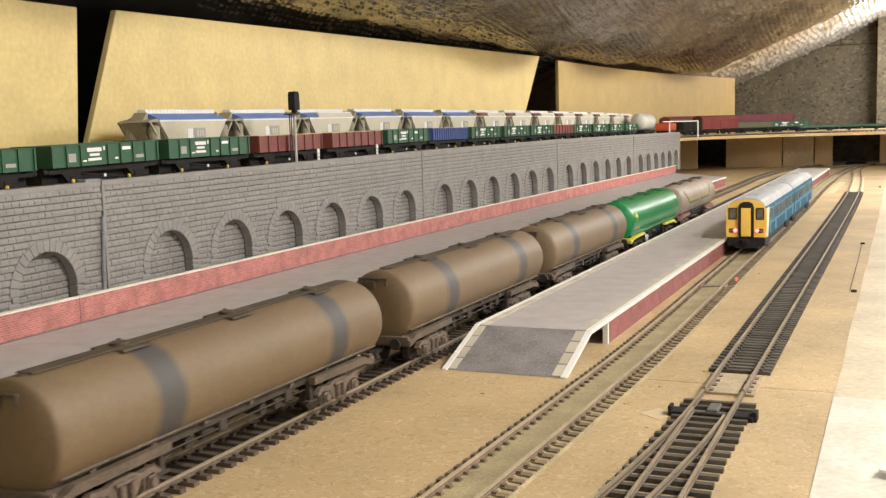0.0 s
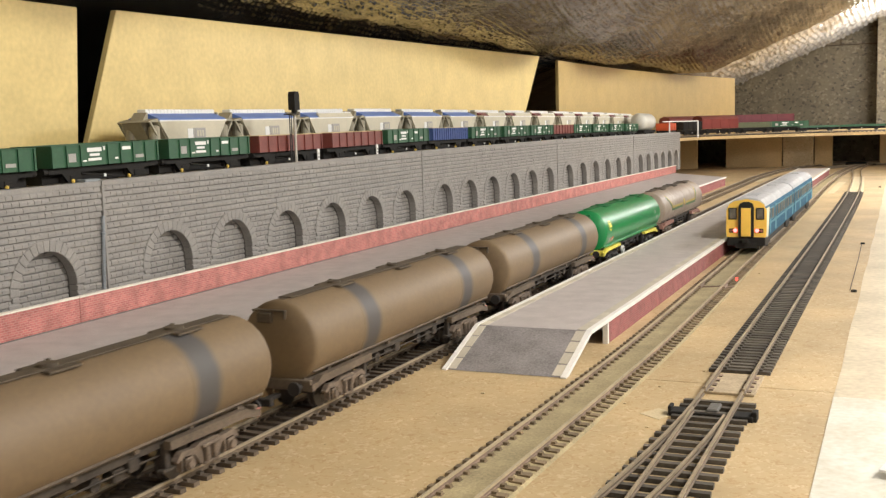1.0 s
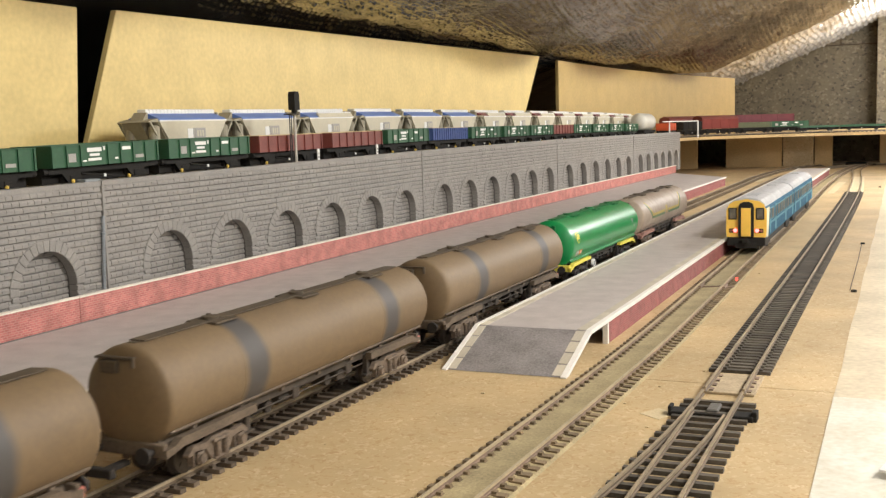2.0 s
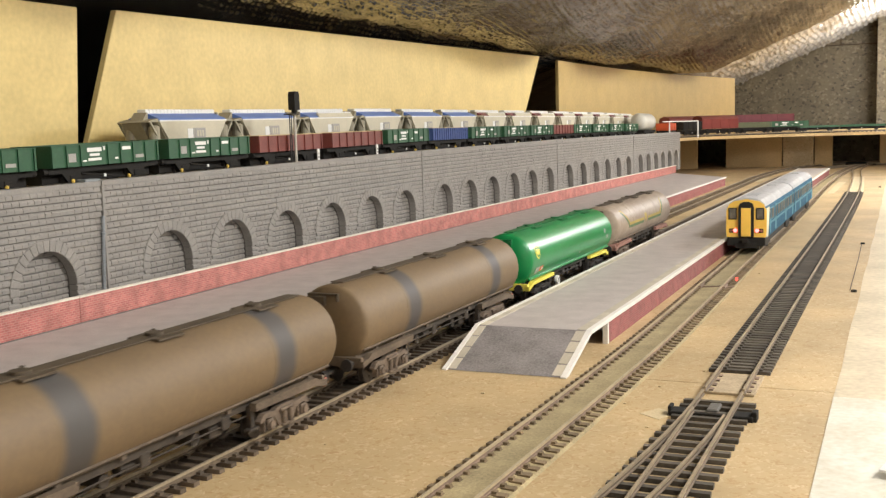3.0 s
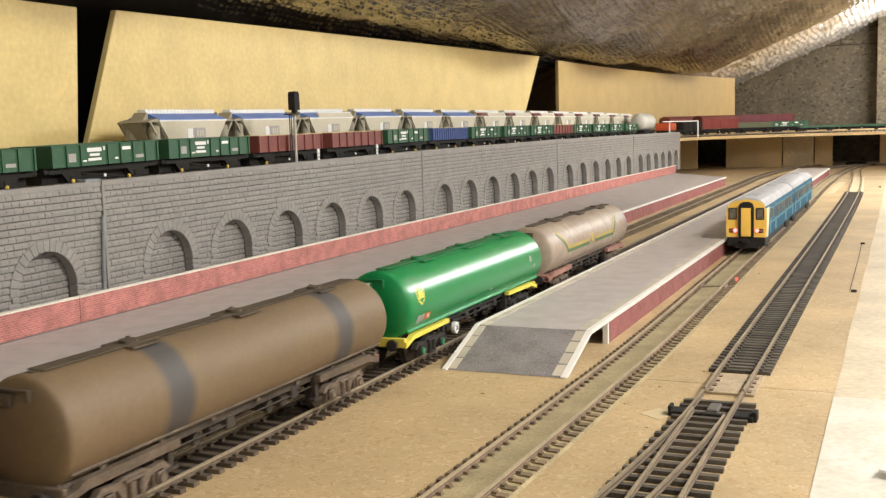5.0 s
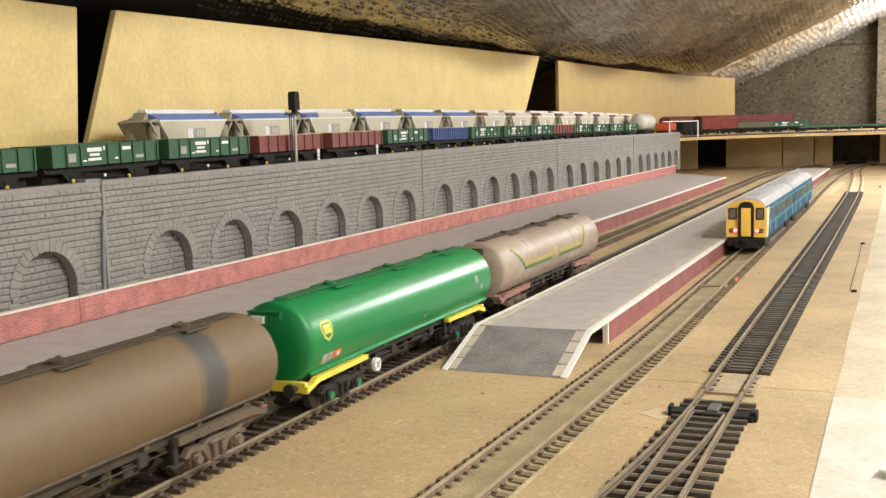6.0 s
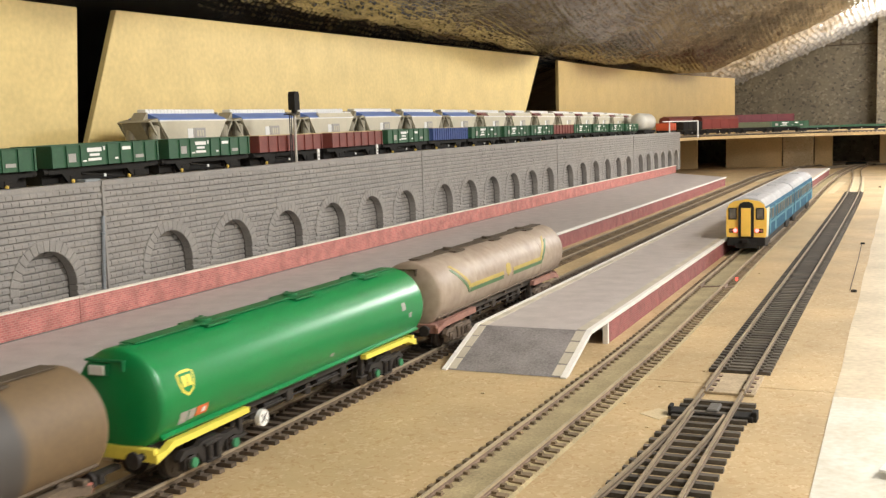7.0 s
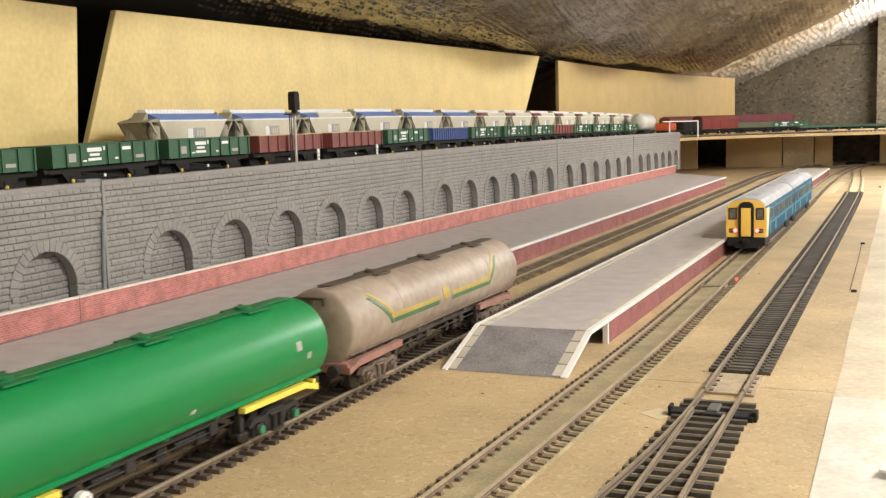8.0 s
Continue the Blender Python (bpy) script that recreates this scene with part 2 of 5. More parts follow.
def build_loft():
    for y0, y1 in ((-900, 503.6), (504.2, 1138), (1138.7, 1985), (1985.7, 3990)):
        bm = bmesh.new()
        box(bm, -1300, 1100, y0, y1, -18, 0)
        thing("baseboard", bm, M_BOARD, "tan chipboard baseboard carrying the tracks", "baseboard", "baseboards", "structure")
    bm = bmesh.new()
    box(bm, -1300, 1100, -900, 3990, -40, -18.2)
    thing("subfloor", bm, M_DARKWOOD, "dark joists beneath the baseboards", "floor", kind="structure")
    bm = bmesh.new()
    prism(bm, [(-26, -900), (-26.4, 200), (-27.5, 495), (1099, 495), (1099, -900)], 0.02, 0.35, "z")
    thing("floor", bm, M_WHITE_FLOOR, "white painted area of the baseboard", "painted board", kind="structure")
    bm = bmesh.new()
    edge = [(-27.6 + 0.5 * math.sin(k * 1.7) - 0.006 * k * k, 495.4 + k * 60) for k in range(28)]
    prism(bm, edge + [(1099, 2115.4), (1099, 495.4)], 0.02, 0.2, "z")
    thing("floor_far", bm, M_GREY_FLOOR, "thin worn pale paint on the baseboard", "painted board", kind="structure")
    bm = bmesh.new()
    box(bm, -1500, 1300, 3990, 4090, -60, 1100)
    thing("wall_gable", bm, M_GABLE, "rough brown aggregate blockwork gable wall", "wall", kind="structure")
    # unseen rear and side walls, kept white to bounce light under the deck
    bm = bmesh.new()
    box(bm, -1500, 1300, -1000, -900, -60, 1100)
    thing("bounce_wall_rear", bm, M_BOUNCE_WALL, "unseen white wall behind, added to bounce light", "wall", kind="structure")
    bm = bmesh.new()
    box(bm, 1100, 1200, -900, 3990, -60, 1100)
    thing("bounce_wall_side", bm, M_BOUNCE_WALL, "unseen white side wall, added to bounce light", "wall", kind="structure")
    bm = bmesh.new()
    box(bm, -1500, -1300, -900, 3990, -60, 300)
    thing("wall_eaves", bm, M_DARKWOOD, "dark eaves wall behind the backboards", "wall", kind="structure")
    bm = bmesh.new()
    box(bm, -90, 60, 3800, 3990, 0, 700, 1.5)
    thing("pier", bm, M_GABLE, "brown rendered pier against the gable wall", "pier", kind="structure")
    # mortar joints of the gable
    bm = bmesh.new()
    box(bm, -560, -90, 3983, 3990, 382, 385)
    box(bm, -215, -212, 3983, 3990, 385, 520)
    thing("trim", bm, M_DARKWOOD, "dark open joint between gable blocks", "joint", kind="structure")


def foil_sheet(name, y0, y1, x0, x1, lift, material, label, dip, crumple, cell, puff):
    """One bay of quilted foil between rafters: hangs in a belly, creased, with rows of small pillows."""
    fine = cell / 4.0
    xs = [x0]
    while xs[-1] < x1:
        xs.append(xs[-1] + (fine if -645 < xs[-1] < -60 else 25.0))
    count = int((y1 - y0) / fine)
    verts, faces = [], []
    w = len(xs)
    for i in range(count + 1):
        y = y0 + (y1 - y0) * i / count
        v = i / count
        hang = math.sin(math.pi * v) ** 0.7 if 0 < v < 1 else 0.0
        for x in xs:
            clear = min(1.0, max(0.0, (x + 605) / 160))
            crease = crumple * (noise.noise((x * 0.012, y * 0.012, 1.7)) + 0.5 * noise.noise((x * 0.035, y * 0.035, 4.2)))
            cx, cy = math.floor(x / cell), math.floor(y / cell)
            pillow = 0.0
            if puff and -645 < x < -60:
                u, t = x / cell - cx, y / cell - cy
                k = 0.75 + 0.9 * noise.noise((cx * 3.13 + 0.37, cy * 2.71 + 0.21, 0.53))
                pillow = puff * k * math.sin(math.pi * u) * math.sin(math.pi * t)
            verts.append((x * MM, y * MM, (roof_z(x) + lift - clear * dip * hang + crease - pillow) * MM))
    for i in range(count):
        for j in range(w - 1):
            q = i * w + j
            faces.append((q, q + 1, q + w + 1, q + w))
    me = bpy.data.meshes.new(name)
    me.from_pydata(verts, [], faces)
    me.materials.append(material)
    me.polygons.foreach_set("use_smooth", [True] * len(me.polygons))
    return tagged(new(name, me), label, "insulation", kind="structure")


def build_roof():
    bm = bmesh.new()
    pts = [(-1500, roof_z(-1500) + 70), (700, roof_z(700) + 70), (700, roof_z(700) + 110), (-1500, roof_z(-1500) + 110)]
    prism(bm, pts, -1000, 4090)
    thing("ceiling", bm, M_DARKWOOD, "dark sloping roof boarding", "roof", kind="structure")
    bm = bmesh.new()
    pts = [(700, roof_z(700) + 70), (1300, roof_z(700) - 180), (1300, roof_z(700) - 140), (700, roof_z(700) + 110)]
    prism(bm, pts, -1000, 4090)
    thing("ceiling_other_slope", bm, M_DARKWOOD, "dark sloping roof boarding of the far slope", "roof", kind="structure")
    rafters = [-200, 320, 840, 1360, 1880, 2400, 2920, 3440]
    for k, y in enumerate(rafters):
        bm = bmesh.new()
        pts = [(-1000, roof_z(-1000) + 6), (690, roof_z(690) + 6), (690, roof_z(690) + 68), (-1000, roof_z(-1000) + 68)]
        prism(bm, pts, y - 20, y + 20)
        thing("rafter", bm, M_DARKWOOD, "sawn timber rafter behind the foil", "rafter", "rafters", "structure")
    for k in range(len(rafters) - 2):
        foil_sheet("roof_foil", rafters[k], rafters[k + 1], -1000, 690, 0, M_FOIL, "sagging dull bubble foil insulation between rafters", (60, 60, 50, 64, 56, 70)[k], 5.0, 10.0 if 1 < k < 6 else 60.0, 3.0 if 1 < k < 6 else 0)
    foil_sheet("roof_foil_end", 2920, 3985, -1000, 690, -4, M_FOIL_BRIGHT, "bright crumpled silver bubble foil by the gable", 14, 12.0, 15.0, 9.0)


# ---- upper deck, backboards ----
DECK_Z = 92.0
DECK_RISE = [(-900, 84.0), (450, 90.2), (600, 93.0), (830, 94.5), (1060, 96.8), (1600, 97.2), (2000, 96.0), (2390, 92.0), (9000, 92.0)]


def deck_z(y):
    """Height of the upper deck, which climbs a little and falls again."""
    for (a, za), (b, zb) in zip(DECK_RISE, DECK_RISE[1:]):
        if y <= b:
            return za + (zb - za) * (y - a) / (b - a)
    return DECK_Z


def deck_outline():
    """Front edge of the upper deck: straight behind the wall, then a sweep to the far side."""
    pts = [(-478, 2392)]
    cx, cy, r = -78, 2400, 395
    for k in range(1, 19):
        a = math.pi - k * (math.pi / 2) / 18
        pts.append((cx + r * math.cos(a), cy + r * math.sin(a) * 0.95))
    pts += [(300, 2775), (1090, 2775), (1090, 3700), (-1000, 3700), (-1000, 2392)]
    return pts


def build_deck():
    bm = bmesh.new()
    prism(bm, deck_outline(), DECK_Z - 7, DECK_Z, "z")
    thing("upper_deck", bm, M_PLY, "plywood upper deck carrying the wagon sidings", "deck", kind="structure")
    # near deck coloured dark to stand for the shade beneath the wagons
    bm = bmesh.new()
    line = [q for q in DECK_RISE if q[0] <= 2390]
    prism(bm, [(y, z - 7) for y, z in line] + [(y, z) for y, z in line[::-1]], -1000, -478.5, "x")
    thing("upper_deck_near", bm, M_DECK_SHADE, "upper deck behind the stone wall, darkened as shade under the wagons", "deck", kind="structure")
    # fascia panels and posts under the far deck
    spans = [(-640, -520, 2900, M_PLY), (-452, -305, 2960, M_PLY), (-303, -225, 2975, M_BOARD_PALE), (-224, -178, 3000, M_PLY), (-62, 60, 3060, M_PLY)]
    for x0, x1, y, mat in spans:
        bm = bmesh.new()
        box(bm, x0, x1, y, y + 12, 0, DECK_Z - 7.2, 0.6)
        thing("deck_support", bm, mat, "plywood upright panel under the upper deck", "panel", "deck supports", "structure")
    bm = bmesh.new()
    box(bm, -760, 300, 3350, 3362, 0, DECK_Z - 7.2)
    thing("deck_back_panel", bm, M_GABLE, "dark panel in the shade beneath the deck", "panel", kind="structure")


def leaning_board(name, x, y0t, y1t, y0b, y1b, z0, z1, z2, label, thick=6.0):
    bm = bmesh.new()
    prism(bm, [(y0b, z0), (y1b, z0), (y1t, z2), (y0t, z1)], x - thick, x, "x")
    bmesh.ops.bevel(bm, geom=bm.edges[:], offset=0.5 * MM, segments=1, affect="EDGES")
    return thing(name, bm, M_BACKBOARD, label, "backboard", "backboards")


def build_backboards():
    leaning_board("backboard", -596, -300, 648, -300, 636, 84, 226.5, 229.8, "yellow-tan hardboard backboard propped on the deck")
    leaning_board("backboard", -600, 697, 1798, 642, 1668, 92, 232.5, 252.0, "large yellow-tan hardboard backboard with slanted ends")
    bm = bmesh.new()
    front, back = [], []
    steps = 16
    for k in range(steps + 1):
        s = k / steps
        y = 1908 + (3120 - 1908) * s
        x = -600 + 148 * s ** 2.0
        front.append((x, y))
        back.append((x - 6, y))
    prism(bm, front + back[::-1], DECK_Z - 1, 250, "z")
    thing("backboard", bm, M_BACKBOARD_DIM, "curved ochre hardboard backboard bent along the deck, darkened for grazing light", "backboard", "backboards")


# ---- tracks ----
def along(path, step, start=0.0):
    """Points and headings at even steps along a polyline."""
    out, need = [], start
    run = 0.0
    for (x0, y0), (x1, y1) in zip(path, path[1:]):
        d = math.hypot(x1 - x0, y1 - y0)
        while need <= run + d:
            s = (need - run) / d
            out.append((x0 + (x1 - x0) * s, y0 + (y1 - y0) * s, math.atan2(y1 - y0, x1 - x0)))
            need += step
        run += d
    return out


def sweep(bm, path, offset, half, z0, z1, rise=None):
    """A rail of rectangular section beside a path."""
    n = len(path)
    rings = []
    for i in range(n):
        a, b = path[max(0, i - 1)], path[min(n - 1, i + 1)]
        h = math.atan2(b[1] - a[1], b[0] - a[0])
        nx, ny = math.sin(h), -math.cos(h)
        x, y = path[i]
        foot = half * 1.5
        up = rise(y) if rise else 0.0
        zm = z0 + (z1 - z0) * 0.55
        ring = [(offset - foot, z0), (offset + foot, z0), (offset + foot, z0 + 0.5), (offset + half * 0.5, z0 + 0.7), (offset + half * 0.5, zm), (offset + half, zm + 0.2), (offset + half, z1),
                (offset - half, z1), (offset - half, zm + 0.2), (offset - half * 0.5, zm), (offset - half * 0.5, z0 + 0.7), (offset - foot, z0 + 0.5)]
        rings.append([bm.verts.new(Vector((x + nx * o, y + ny * o, z + up)) * MM) for o, z in ring])
    for r0, r1 in zip(rings, rings[1:]):
        for k in range(12):
            j = (k + 1) % 12
            bm.faces.new((r0[k], r0[j], r1[j], r1[k])).material_index = 0 if k in (5, 6, 7) else 1
    bm.faces.new(rings[0])
    bm.faces.new(rings[-1][::-1])


def rail_part(name, bm, head, root, web=None):
    """A rail with a worn head and a dirty web and foot."""
    ob = part(name, bm, head, root)
    ob.data.materials.append(web or M_RAIL_WEB)
    return ob


def sleeper_mesh(material, wide=3.4, long=30.0, high=1.7):
    bm = bmesh.new()
    box(bm, -long / 2, long / 2, -wide / 2, wide / 2, 0, high)
    for s in (-1, 1):
        for q in (-1, 1):
            box(bm, s * 8.75 + q * 1.6 - 0.95, s * 8.75 + q * 1.6 + 0.95, -1.05, 1.05, high, high + 1.0)
    return mesh_from("sleeper", bm, material)


def smooth_path(pts, step=14.0):
    """Catmull-Rom through a few plan points."""
    p = [Vector((2 * pts[0][0] - pts[1][0], 2 * pts[0][1] - pts[1][1]))] + [Vector(q) for q in pts] + [Vector((2 * pts[-1][0] - pts[-2][0], 2 * pts[-1][1] - pts[-2][1]))]
    out = []
    for i in range(1, len(p) - 2):
        n = max(2, int((p[i + 1] - p[i]).length / step))
        for k in range(n):
            t = k / n
            a, b, c, d = p[i - 1], p[i], p[i + 1], p[i + 2]
            v = 0.5 * ((2 * b) + (c - a) * t + (2 * a - 5 * b + 4 * c - d) * t * t + (3 * b - a - 3 * c + d) * t ** 3)
            out.append((v.x, v.y))
    out.append(tuple(pts[-1]))
    return out


def track(label, pts, pitch, material, rest, z=0.0, rail=M_RAIL, far=1000.0, wide=3.4, skip=None, limit=290, rise=None, web=None, long=30.0):
    path = smooth_path(pts)
    root = tagged(new("railway_track"), label, "track", "tracks")
    root.empty_display_size = 0.01
    root.location.z = z * MM
    for s, n in ((-8.75, "rail"), (8.75, "rail")):
        bm = bmesh.new()
        sweep(bm, path, s, 0.5, 1.9, 4.5, rise)
        rail_part(n, bm, rail, root, web)
    me = sleeper_mesh(material, wide, long)
    bm = bmesh.new()
    count = 0
    for x, y, h in along(path, pitch):
        if skip and skip(x, y):
            continue
        jig = random.uniform(-0.8, 0.8)
        if y < far and count < limit:
            share("sleeper", me, root, x, y, 0, math.degrees(h) - 90 + jig)
            count += 1
        else:
            m = pose(x * MM, y * MM, (0.85 + (rise(y) if rise else 0)) * MM, 0, 0, math.degrees(h) - 90 + jig) @ Matrix.Diagonal((30 * MM, wide * MM, 1.7 * MM, 1))
            bmesh.ops.create_cube(bm, size=1.0, matrix=m)
    if bm.verts:
        tagged(part("sleepers_beyond", bm, rest, root), kind="stuff")
    else:
        bm.free()
    return root


def build_turnout():
    """Points at the near end: the branch swings off to the near left."""
    root = tagged(new("railway_points"), "brown and black model railway points with tie bar", "points")
    root.empty_display_size = 0.01
    me = {}
    y = 466.0
    while y > 120:
        s = max(0.0, (455 - y) / 130.0)
        left = -89.5 - 5.2 * s ** 1.7
        right = -58.0
        n = round((right - left) / 1.5)
        if n not in me:
            bm = bmesh.new()
            box(bm, -n * 0.75, n * 0.75, -1.5, 1.5, 0, 1.7)
            me[n] = mesh_from("sleeper", bm, M_SLEEPER)
        share("sleeper", me[n], root, (left + right) / 2, y, 0)
        y -= 9.2
    def branch(y):
        s = max(0.0, (458 - y) / 132.0)
        return -8.6 * s ** 1.75
    ys = [100 + 8 * k for k in range(48)]
    bm = bmesh.new()
    sweep(bm, [(-65.25, v) for v in ys], 0, 0.55, 1.9, 4.5)
    rail_part("stock_rail", bm, M_RAIL, root)
    bm = bmesh.new()
    sweep(bm, [(-82.75 + branch(v), v) for v in ys], 0, 0.55, 1.9, 4.5)
    rail_part("stock_rail", bm, M_RAIL, root)
    bm = bmesh.new()
    sweep(bm, [(-81.6, v) for v in ys if v < 450], 0, 0.5, 1.9, 4.4)
    rail_part("switch_blade", bm, M_RAIL, root)
    bm = bmesh.new()
    sweep(bm, [(-66.6 + branch(v) * 1.02, v) for v in ys if v < 442], 0, 0.5, 1.9, 4.4)
    rail_part("switch_blade", bm, M_RAIL, root)
    bm = bmesh.new()
    box(bm, -91.0, -83.5, 441, 450, 0, 2.4, 0.4)
    box(bm, -92.0, -90.4, 442, 448, 0, 4.4, 0.3)
    box(bm, -64.3, -56, 441, 450, 0, 2.4, 0.4)
    box(bm, -57, -54.6, 442, 448, 0, 4.4, 0.3)
    box(bm, -83.4, -64.4, 444, 447, 0.3, 1.5)
    part("tie_bar", bm, M_BLACK, root, "black plastic tie bar with end stops")
    bm = bmesh.new()
    box(bm, -76.5, -71.5, 447, 459, 1.0, 2.9, 0.5)
    part("spring_cover", bm, M_GREY_COVER, root, "dark grey spring cover")


T1_X, T2_X, T3_X, T4_X = -247.5, -299.0, -133.0, -74.0


def build_tracks():
    track("dark model track with brown wooden sleepers beside the platform", [(T1_X, 100), (T1_X, 700), (T1_X, 1500), (T1_X, 2100), (-240, 2430), (-205, 2740), (-120, 2960), (20, 3060), (300, 3080)], 7.6, M_SLEEPER_BROWN, M_BROWN_REST, far=2000, wide=3.3, limit=230, long=29.4)
    track("brown model track beside the long rear platform", [(T2_X, 500), (T2_X, 1200), (T2_X, 2080), (-297, 2440), (-268, 2800), (-185, 3060), (-40, 3150), (300, 3160)], 7.6, M_SLEEPER_DUST, M_BROWN_REST, far=1700, limit=130)
    track("dusty model track with tan painted trackbed", [(-142, 140), (-137, 310), (-133, 460), (-131, 600), (-133, 900), (-136, 1500), (-142, 2050), (-138, 2500), (-118, 2880), (-70, 3060), (60, 3110)], 7.6, M_SLEEPER_DUST, M_BROWN_REST, rail=M_RAIL_DUST, web=M_RAIL_RUST, far=1100, limit=140)
    track("black flexible model track on the chipboard", [(T4_X, 480), (T4_X, 700), (T4_X, 1300), (-77, 1860), (-88, 2300), (-104, 2700), (-96, 2950)], 7.2, M_SLEEPER, M_SLEEPER_REST, far=2000, wide=3.6, skip=lambda x, y: y < 524 or y > 1900, limit=200)
    build_turnout()
    # dark brown bed under the train's track
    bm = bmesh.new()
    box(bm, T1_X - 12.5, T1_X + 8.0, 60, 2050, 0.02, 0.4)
    thing("trackbed", bm, M_DARK_BED, "dark brown strip between the rails", "trackbed", kind="structure")
    # pale card between the far rails of the black track
    bm = bmesh.new()
    rows = []
    for x, y in smooth_path([(T4_X, 1300), (-77, 1860), (-88, 2300), (-104, 2700)]):
        if 1908 < y < 2420:
            rows.append([bm.verts.new(Vector((x + o, y, z)) * MM) for o, z in ((-13.5, 0.05), (-13, 0.5), (13, 0.5), (13.5, 0.05))])
    for a, b in zip(rows, rows[1:]):
        for k in range(3):
            bm.faces.new((a[k], a[k + 1], b[k + 1], b[k]))
    thing("trackbed", bm, M_CREAM_PATCH, "pale card strip under the far rails", "trackbed", kind="structure")
    # tan painted bed between the rails of the dusty track
    bm = bmesh.new()
    path = smooth_path([(-142, 140), (-137, 310), (-133, 460), (-131, 600), (-133, 900), (-136, 1500), (-142, 2050), (-138, 2500)])
    rows = []
    for x, y in path:
        rows.append([bm.verts.new(Vector((x + o, y, z)) * MM) for o, z in ((-13.4, 0.05), (-12.2, 1.45), (-9.0, 1.6), (-5.0, 1.72), (1.0, 1.82), (6.4, 2.3), (8.6, 1.9), (10.4, 1.2), (15.0, 0.85), (16.2, 0.05))])
    for a, b in zip(rows, rows[1:]):
        for k in range(9):
            bm.faces.new((a[k], a[k + 1], b[k + 1], b[k]))
    thing("trackbed", bm, M_DUST, "tan dusty filling between the rails", "trackbed", kind="structure")


# ---- retaining wall with blind arches ----
WALL_X = -468.0
ARCH_PITCH, ARCH_R = 74.5, 23.5
PANELS = [(330, 518, 98.0, 100.0), (519, 1001, 100.3, 105.0), (1002, 1472, 105.0, 107.4), (1473, 1944, 107.4, 107.2), (1945, 2392, 107.2, 106.4)]


def arch_centres(k):
    if k == 0:
        return [394.0, 468.0]
    if k == 1:
        return [583.0 + 75.2 * i for i in range(6)]
    if k == 4:
        return [1998.0 + 68.5 * i for i in range(6)]
    return [PANELS[k][0] + 55 + 74.8 * i for i in range(6)]


def stone_verts(y0, y1, z0, z1, x_back, x_front, c=0.2):
    """A rock-faced block standing proud of the joint, front edges chamfered."""
    back = [(x_back, y0, z0), (x_back, y1, z0), (x_back, y1, z1), (x_back, y0, z1)]
    rim = [(x_front - 0.2, y0, z0), (x_front - 0.2, y1, z0), (x_front - 0.75, y1, z1), (x_front - 0.75, y0, z1)]
    d = 1.2
    top = [(x_front, y0 + c, z0 + 0.5), (x_front, y1 - c, z0 + 0.5), (x_front, y1 - c, z1 - d), (x_front, y0 + c, z1 - d)]
    top = [(x + random.uniform(-0.16, 0.12), y, z + random.uniform(-0.2, 0.2)) for x, y, z in top]
    return back + rim + top


STONE_FACES = [(0, 1, 5, 4), (1, 2, 6, 5), (2, 3, 7, 6), (3, 0, 4, 7), (4, 5, 9, 8), (5, 6, 10, 9), (6, 7, 11, 10), (7, 4, 8, 11), (8, 9, 10, 11)]


def stones_object(name, lists, material, parent, kind=""):
    verts, faces = [], []
    for vs in lists:
        base = len(verts)
        verts += [(x * MM, y * MM, z * MM) for x, y, z in vs]
        faces += [tuple(base + i for i in f) for f in STONE_FACES]
    me = bpy.data.meshes.new(name)
    me.from_pydata(verts, [], faces)
    me.materials.append(material)
    ob = new(name, me)
    ob.parent = parent
    if kind:
        ob["kind"] = kind
    return ob


def wedge(yc, zc, r0, r1, a0, a1, x_back, x_front, skew):
    """One ring stone of an arch."""
    g = 0.004
    def p(r, a, x):
        y = yc + r * math.cos(a)
        return (x, y, zc + r * math.sin(a) + skew * (y - yc))
    a0, a1 = a0 + g, a1 - g
    back = [p(r0, a0, x_back), p(r1, a0, x_back), p(r1, a1, x_back), p(r0, a1, x_back)]
    rim = [p(r0, a0, x_front - 0.3), p(r1, a0, x_front - 0.3), p(r1, a1, x_front - 0.3), p(r0, a1, x_front - 0.3)]
    d, e = 0.35, 0.02
    top = [p(r0 + d, a0 + e, x_front), p(r1 - d, a0 + e, x_front), p(r1 - d, a1 - e, x_front), p(r0 + d, a1 - e, x_front)]
    return back + rim + top


